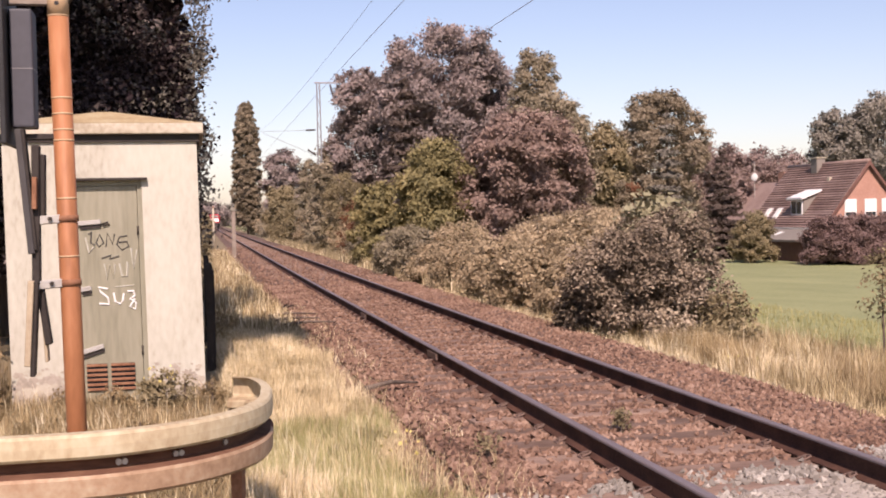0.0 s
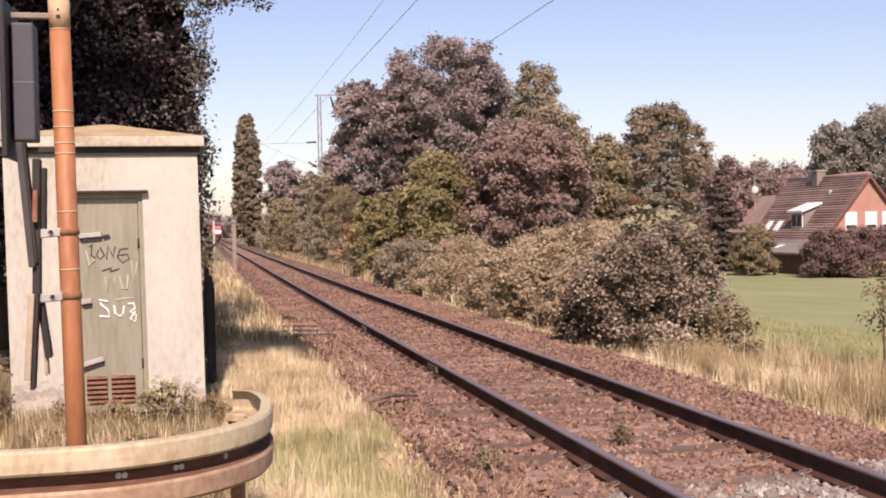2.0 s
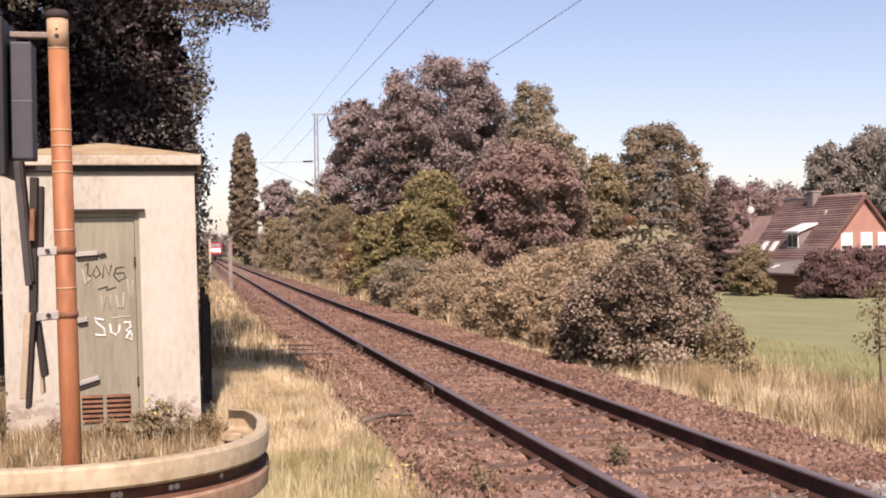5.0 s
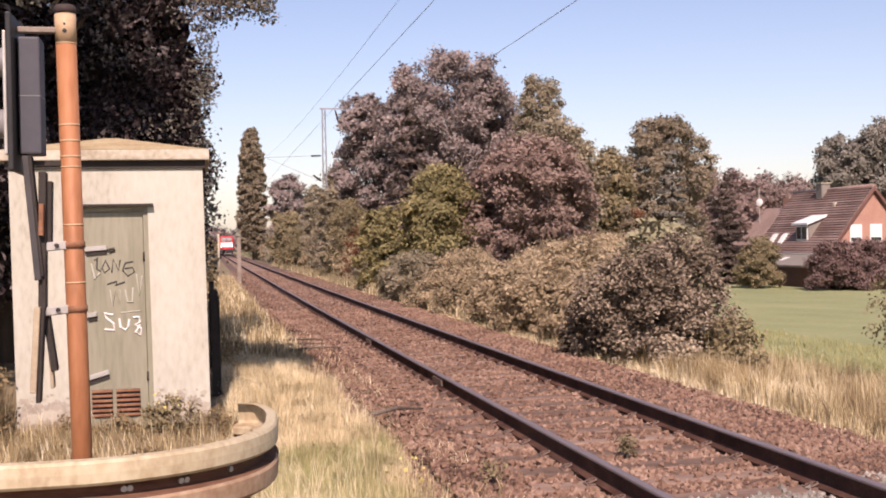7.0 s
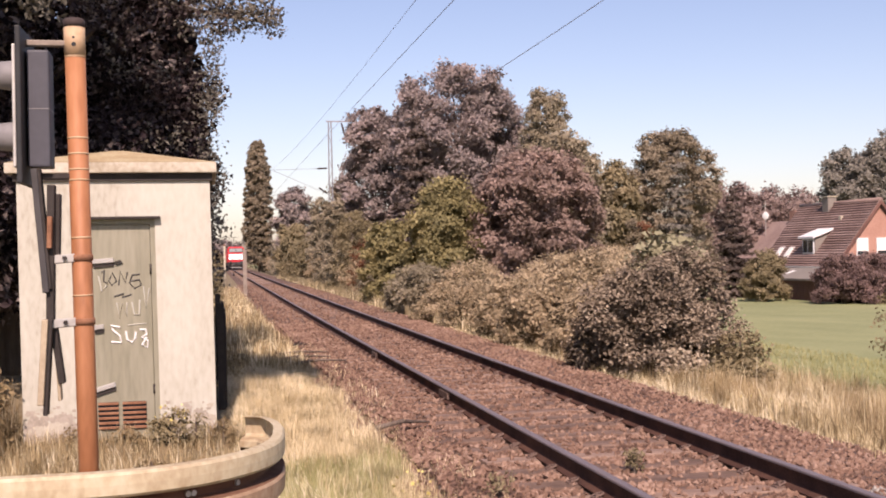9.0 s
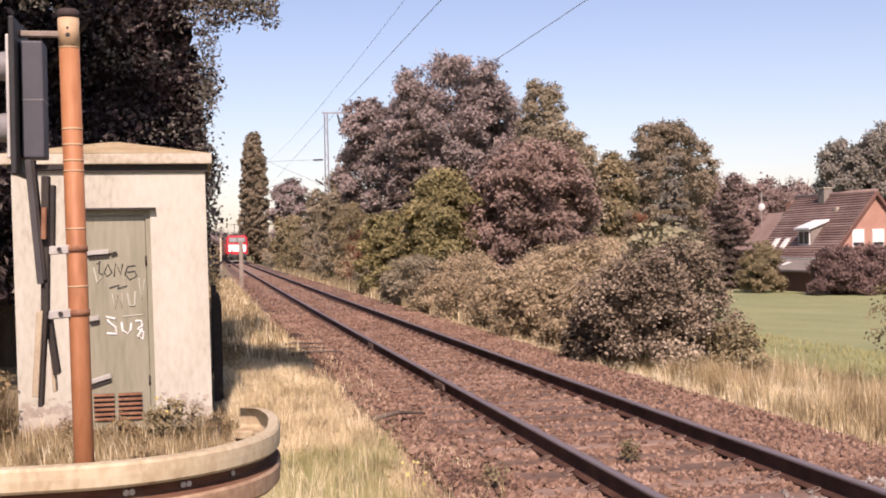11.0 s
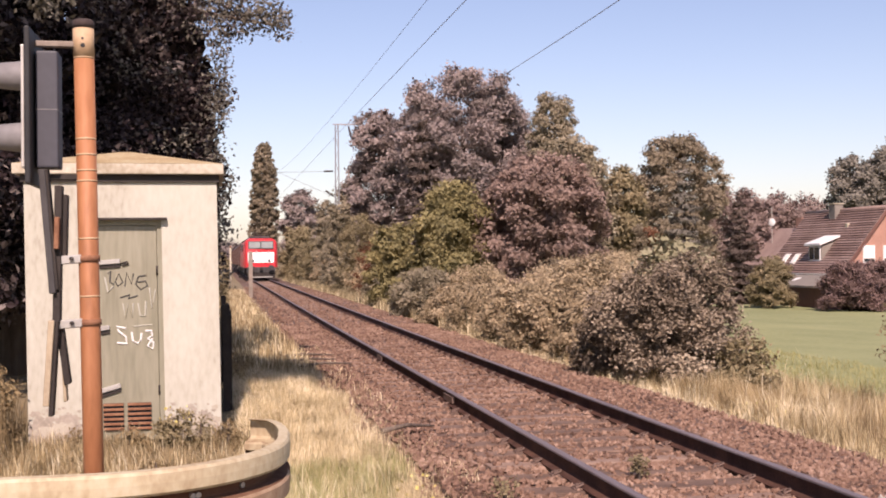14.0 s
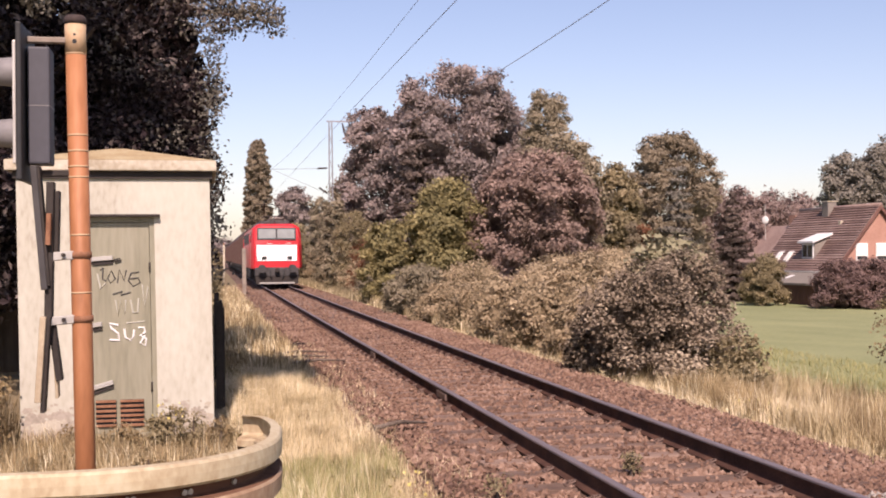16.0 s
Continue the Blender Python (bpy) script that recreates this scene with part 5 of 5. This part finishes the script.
for sx, sy, st, sr in ((-0.3, 28.0, 0.9, 0.5), (-0.3, 36.0, 1.1, 0.6), (-0.2, 46.0, 1.3, 0.7), (0.0, 58.0, 1.4, 0.75), (0.1, 72.0, 1.5, 0.8), (0.1, 90.0, 1.8, 1.0), (0.1, 115.0, 2.2, 1.2), (0.4, 142.0, 2.6, 1.5), (0.8, 175.0, 3.2, 1.8)):
    tree("trackside_hedge", "low olive hedge bush growing along the line", sx, sy, 0.0, st, sr, "dome", 3500, 0.06 + 0.0015 * sy, L_OLIVE, 40, "hedge", group="low hedge bushes", squash=2.5)

# the big leafy bush by the lawn
tree("leafy_bush", "large broad-leaved bush at the ballast's edge", 6.95, 17.9, -0.1, 1.75, 1.2, "dome", 34000, 0.068, L_BUSH, 120, "bush", squash=0.9, flat=0.65)
tree("leafy_bush", "broad-leaved bush with pale top shoots", 7.9, 18.6, -0.1, 1.95, 0.95, "dome", 17000, 0.068, L_BUSH, 70, "bush", flat=0.65)
tree("leafy_bush", "low outer part of a leafy bush", 6.45, 18.8, -0.1, 1.1, 0.6, "dome", 8000, 0.066, L_BUSH, 40, "bush", flat=0.65)
tree("elder_shoots", "pale fresh shoots above the bush", 8.3, 20.3, 1.1, 2.4, 0.8, "round", 800, 0.15, L_FRESH, 22, "shrub", flat=0.4)
tree("low_weeds", "grey-green low weeds beside the bush", 8.2, 17.2, -0.3, 0.65, 0.55, "dome", 2200, 0.08, L_OLIVE, 24, "weeds")
tree("low_weeds", "grey-green low weeds in the dry grass", 9.3, 13.6, -0.4, 0.45, 0.4, "dome", 1500, 0.07, L_OLIVE, 20, "weeds")

tree("sapling", "slender green sapling in the dry grass", 10.1, 15.9, 0.1, 1.45, 0.28, "column", 600, 0.07, L_OLIVE, 14, "shrub")

# behind the hut: fence and weeds


def fence():
    f = thing("wooden_fence", "dark slatted fence running back from the hut", "fence")
    for k in range(14):
        y = 14.9 + 0.26 * k
        part("slat", box(0.18, 0.21, y, y + 0.16, -0.05, 1.22 + 0.05 * math.sin(k * 2.3), 0.004), M_DARK, f)
    for z in (0.35, 1.0):
        part("rail", box(0.15, 0.178, 14.8, 18.46, z, z + 0.07), M_DARK, f)
    for y in (14.75, 18.5):
        part("post", box(0.10, 0.18, y - 0.04, y + 0.04, -0.3, 1.35), M_DARK, f)


fence()
tree("fence_weeds", "dark weeds along the fence", 0.35, 18.5, -0.05, 0.5, 0.3, "dome", 900, 0.05, L_WEED, 18, "weeds", squash=2.6)
tree("ragwort", "weed clump with small yellow flowers by the door", -0.42, 12.1, 0.0, 0.42, 0.22, "dome", 900, 0.05, L_OLIVE, 16, "weeds")
for wx, wy, wt, wr, wm in ((-1.35, 12.2, 0.30, 0.2, L_WEED), (-0.85, 12.1, 0.34, 0.22, L_WEED), (-0.15, 12.2, 0.40, 0.2, L_OLIVE), (0.12, 11.8, 0.42, 0.18, L_WEED), (-1.1, 10.6, 0.24, 0.2, L_WEED), (-0.5, 10.2, 0.26, 0.22, L_WEED), (-0.05, 9.6, 0.28, 0.2, L_OLIVE), (-1.6, 9.4, 0.3, 0.25, L_WEED), (-0.2, 8.4, 0.26, 0.18, L_WEED), (-2.0, 11.2, 0.5, 0.25, L_WEED)):
    tree("dry_weed", "dry brown weed clump before the hut" if wm is L_WEED else "olive weed clump before the hut", wx, wy, 0.0, 0.75 * wt + 0.04, 0.8 * wr, "dome", 420, 0.034, wm, 12, "weeds", group="weeds before the hut")
tree("dry_fern", "brown dry fern beside the hut", -2.3, 12.2, 0.0, 1.0, 0.38, "dome", 1500, 0.06, L_WEED, 20, "weeds")
tree("rail_weed", "small weed between the rails", 3.55, 9.55, 0.0, 0.22, 0.10, "dome", 260, 0.035, L_OLIVE, 8, "weeds")
tree("ballast_weed", "thin weed in the ballast", 2.2, 8.9, 0.0, 0.22, 0.12, "dome", 180, 0.035, L_OLIVE, 8, "weeds")


def blades(name, label, x, y, h, material, lean=0.35, wide=0.006, category="grass"):
    """Bent grass blades of two joints each, rooted at x, y."""
    n = len(x)
    z = np.array([land(a, b) for a, b in zip(x, y)]) - 0.06
    a = RNG.uniform(0, 2 * np.pi, n)
    a = 0.5 * a + 6 * np.array([noise.noise((p * 2.3, q * 2.3, 11)) for p, q in zip(x, y)])
    d = np.stack([np.cos(a), np.sin(a), np.zeros(n)], 1)
    s = np.stack([-np.sin(a), np.cos(a), np.zeros(n)], 1)
    h = h * RNG.uniform(0.45, 1.15, n) * np.array([0.85 + 0.55 * noise.noise((p * 1.1, q * 1.1, 9)) + 0.25 * noise.noise((p * 4, q * 4, 2)) for p, q in zip(x, y)])
    b = np.stack([x, y, z], 1)
    up = np.stack([np.zeros(n), np.zeros(n), h], 1)
    k = (lean * h * RNG.uniform(0.1, 1.0, n))[:, None]
    w = (wide * RNG.uniform(0.7, 1.4, n))[:, None]
    mid = b + up * 0.55 + d * k * 0.3
    tip = b + up + d * k
    v = np.stack([b - s * w, b + s * w, mid + s * w * 0.8, mid - s * w * 0.8, tip], 1).reshape(-1, 3)
    i = np.arange(n)[:, None] * 5
    loops = np.concatenate([i, i + 1, i + 2, i + 3, i + 3, i + 2, i + 4], 1).ravel()
    ob = new(name, raw_mesh(name, v, np.tile((4, 3), n), loops, material))
    tagged(ob, label, category, kind="stuff")
    return ob


def scatter(n, x0, x1, y0, y1, near=1.0):
    """Random roots, denser towards y0."""
    y = y0 + (y1 - y0) * RNG.uniform(0, 1, n) ** (1 + near)
    return RNG.uniform(x0, x1, n), y


def patchy(x, y, scale, cut):
    return np.array([noise.noise((a * scale, b * scale, 5)) > cut for a, b in zip(x, y)])


def verges():
    # left verge between hut and ballast
    x, y = scatter(95000, 0.25, 1.75, 5.0, 22, 0.6)
    k = (x < 1.66 + 0.16 * np.sin(y * 1.3) + 0.1 * np.sin(y * 3.7) + RNG.uniform(-0.25, 0.15, len(y))) & patchy(x, y, 0.9, -0.45)
    x, y = x[k], y[k]
    g = patchy(x, y, 0.6, -0.08) & (y < 12) & (RNG.uniform(0, 1, len(x)) < 0.8)
    blades("dry_grass", "bleached dry grass beside the ballast", x[~g], y[~g], 0.22, L_STRAW, 1.0, 0.0019)
    blades("green_grass", "yellow-green grass tufts in the dry verge", x[g], y[g], 0.21, L_GREENGRASS, 1.0, 0.0021)
    x, y = scatter(2600, 0.3, 1.7, 5.0, 16, 0.5)
    blades("dry_grass", "taller pale seed stalks in the verge", x, y, 0.42, L_STRAW, 0.45, 0.0016)
    x, y = scatter(5000, 1.5, 2.25, 5.5, 26, 0.6)
    blades("dry_grass", "sparse dry blades at the ballast's edge", x, y, 0.18, L_STRAW, 0.9, 0.0028)
    x, y = scatter(9000, 0.3, 1.7, 20, 75, 0.5)
    k = RNG.uniform(0, 1, len(x)) < 0.5
    blades("dry_grass", "dry grass along the line", x[k], y[k], 0.34, L_STRAW, 0.6, 0.009)
    blades("dry_grass", "brown weeds along the line", x[~k], y[~k], 0.36, L_WEED, 0.6, 0.01)
    # inside the guard and at the hut's foot
    x, y = scatter(15000, -2.6, 0.35, 6.4, 12.55, -0.3)
    blades("dry_grass", "thin dry grass and weeds before the hut", x, y, 0.2, L_WEED, 1.2, 0.003)
    x, y = scatter(3500, -2.6, 0.35, 6.4, 12.55, -0.3)
    blades("green_grass", "olive grass and stems before the hut", x, y, 0.24, L_OLIVE, 1.0, 0.003)
    x, y = scatter(900, -3.0, -1.95, 11.2, 13.0, -0.3)
    blades("dry_grass", "tall tawny grass beside the hut", x, y, 1.0, L_WEED, 0.5, 0.004)
    x, y = scatter(1800, -2.6, 0.35, 6.4, 12.55, -0.3)
    blades("dry_grass", "pale dry stalks before the hut", x, y, 0.33, L_STRAW, 0.7, 0.0025)
    x, y = scatter(1600, -2.2, 0.6, 4.9, 5.5, 0)
    blades("dry_grass", "pale stalks in front of the guard rail", x, y, 0.62, L_STRAW, 0.4, 0.003)
    # right verge
    x, y = scatter(90000, 6.3, 10.5, 9.5, 24, 0.5)
    e = 6.35 + 0.22 * np.sin(y * 0.9) + 0.14 * np.sin(y * 3.1) + RNG.uniform(-0.2, 0.25, len(y))
    k = (x > e) & patchy(x, y, 0.9, -0.30)
    x, y = x[k], y[k]
    g = patchy(x, y, 1.1, 0.05) | (RNG.uniform(0, 1, len(x)) < 0.15)
    blades("dry_grass", "tall bleached grass between ballast and lawn", x[~g], y[~g], 0.40, L_STRAW, 0.8, 0.0022)
    blades("green_grass", "weeds among the tall dry grass", x[g], y[g], 0.44, L_WEED, 0.8, 0.0032)
    x, y = scatter(1500, 6.6, 10.2, 9.8, 20, 0.4)
    blades("dry_grass", "tall thin seed stalks above the grass", x, y, 0.72, L_STRAW, 0.5, 0.0022)
    x, y = scatter(14000, 9.5, 16, 12, 32, 0.3)
    blades("green_grass", "long green grass at the lawn's edge", x, y, 0.2, L_GREENGRASS, 0.7, 0.006)
    x, y = scatter(16000, 6.35, 8.8, 24, 112, 0.4)
    k = RNG.uniform(0, 1, len(x)) < 0.3
    blades("dry_grass", "dry grass strip under the scrub", x[k], y[k], 0.40, L_STRAW, 0.6, 0.012)
    blades("green_grass", "olive grass strip under the scrub", x[~k], y[~k], 0.55, L_OLIVE, 0.6, 0.02)
    x, y = scatter(7000, 5.95, 6.75, 8.5, 30, 0.6)
    blades("dry_grass", "sparse dry tufts on the ballast shoulder", x, y, 0.22, L_STRAW, 0.9, 0.003)
    # yellow flowers
    pos = np.stack([RNG.uniform(-0.55, -0.25, 26), RNG.uniform(11.9, 12.2, 26), RNG.uniform(0.28, 0.45, 26)], 1)
    pos = np.concatenate([pos, np.stack([RNG.uniform(1.3, 1.6, 14), RNG.uniform(8.0, 9.0, 14), RNG.uniform(0.15, 0.3, 14)], 1)])
    pos = np.concatenate([pos, np.stack([RNG.uniform(6.3, 6.75, 22), RNG.uniform(12.4, 13.6, 22), RNG.uniform(-0.02, 0.22, 22)], 1)])
    ob = new("wild_flowers", leaf_mesh("wild_flowers", pos, 0.03, L_FLOWER, None, 0.9))
    tagged(ob, "tiny yellow wild flowers in the weeds", "flowers", kind="stuff")


verges()


def stones():
    """Loose ballast stones: the nearest as pieces of the bed, the rest in one mesh."""
    base = np.array([(1, 0, 0), (0, 1, 0), (-1, 0, 0), (0, -1, 0), (0.2, 0.1, 1), (-0.1, 0.2, -1)]) * 1.15
    tri = np.array([(0, 1, 4), (1, 2, 4), (2, 3, 4), (3, 0, 4), (1, 0, 5), (2, 1, 5), (3, 2, 5), (0, 3, 5)])
    kinds = []
    for k in range(8):
        d = base * RNG.uniform(0.7, 1.25, (6, 1)) + RNG.normal(size=(6, 3)) * 0.16 * np.array([1.0, RNG.uniform(0.6, 0.95), RNG.uniform(0.5, 0.8)])
        kinds.append(d)

    def field(n, y0, y1, near, size):
        y = y0 + (y1 - y0) * RNG.uniform(0, 1, n) ** (1 + near)
        off = RNG.uniform(-2.2, 2.95, n)
        tx = np.array([track_x(q) for q in y])
        ok = np.abs(np.abs(off) - 0.7535) > 0.10
        on = (np.abs(off) < 1.3) & (np.abs(((y - 1.76 + 0.31) % 0.62) - 0.31) < 0.13)
        ok &= ~(on & (RNG.uniform(0, 1, n) < np.where(y < 14, 0.85, 0.55)))
        z = np.where(on, 0.005, np.where(np.abs(off) < 1.35, -0.015, np.where(off > 2.3, -0.05 - (off - 2.3) * 0.3, np.where(off < -1.9, -0.08, -0.03))))
        s = size * RNG.uniform(0.55, 1.35, n)
        return np.stack([tx + off, y, z + s * 0.25], 1)[ok], s[ok]

    def joined(name, pos, s, material, label):
        n = len(pos)
        q = unit(n)
        ang = RNG.uniform(0, 2 * np.pi, n)
        K = RNG.integers(0, 8, n)
        V = np.array(kinds)[K] * s[:, None, None]
        c, si = np.cos(ang)[:, None, None], np.sin(ang)[:, None, None]
        ax = (q * np.array([0.5, 0.5, 1]))
        ax /= np.linalg.norm(ax, axis=1, keepdims=True)
        ax = ax[:, None, :]
        V = V * c + np.cross(np.broadcast_to(ax, V.shape), V) * si + ax * (V * ax).sum(-1, keepdims=True) * (1 - c)
        V = V + pos[:, None, :]
        loops = (tri[None] + (np.arange(n) * 6)[:, None, None]).ravel()
        ob = new(name, raw_mesh(name, V.reshape(-1, 3), np.full(8 * n, 3), loops, material))
        return tagged(ob, label, "stones", kind="stuff")

    pos, s = field(42000, 6.0, 34, 0.8, 0.025)
    far, fs = field(8000, 29.0, 85, 0.5, 0.034)
    pos, s = np.concatenate([pos, far]), np.concatenate([s, fs])
    edge = 7.7 + 0.22 * (pos[:, 0] - 3.5) + 0.25 * np.sin(pos[:, 0] * 5)
    grey = pos[:, 1] < edge
    joined("ballast_stones", pos[~grey], s[~grey], M_STONE, "loose rust-red ballast stones")
    joined("crossing_gravel", pos[grey], s[grey], M_GREY, "pale grey gravel by the crossing")
    pos, s = field(6000, 4.5, 8.8, 0.0, 0.03)
    edge = 7.7 + 0.22 * (pos[:, 0] - 3.5) + 0.3 * np.sin(pos[:, 0] * 4)
    k = pos[:, 1] < edge
    joined("crossing_gravel", pos[k], s[k], M_GREY, "fine pale grey gravel by the crossing")
    meshes = [raw_mesh("stone", d * 1.0, np.full(8, 3), tri.ravel(), M_STONE) for d in kinds]
    pos, s = field(420, 7.6, 11.5, 0.0, 0.034)
    k = pos[:, 1] > 7.7 + 0.22 * (pos[:, 0] - 3.5) + 0.3
    for i, (p, r) in enumerate(list(zip(pos[k], s[k]))[:280]):
        o = new("stone", meshes[i % 8])
        o.parent = BED
        o.matrix_basis = Matrix.LocRotScale(p, Euler(RNG.uniform(0, 6, 3)), (r, r, r))


stones()


def motions():
    walk(LOCO, ride(9.9))
    for k, w in enumerate(WAGONS):
        walk(w, ride(27.9 + 15.75 * k))


motions()
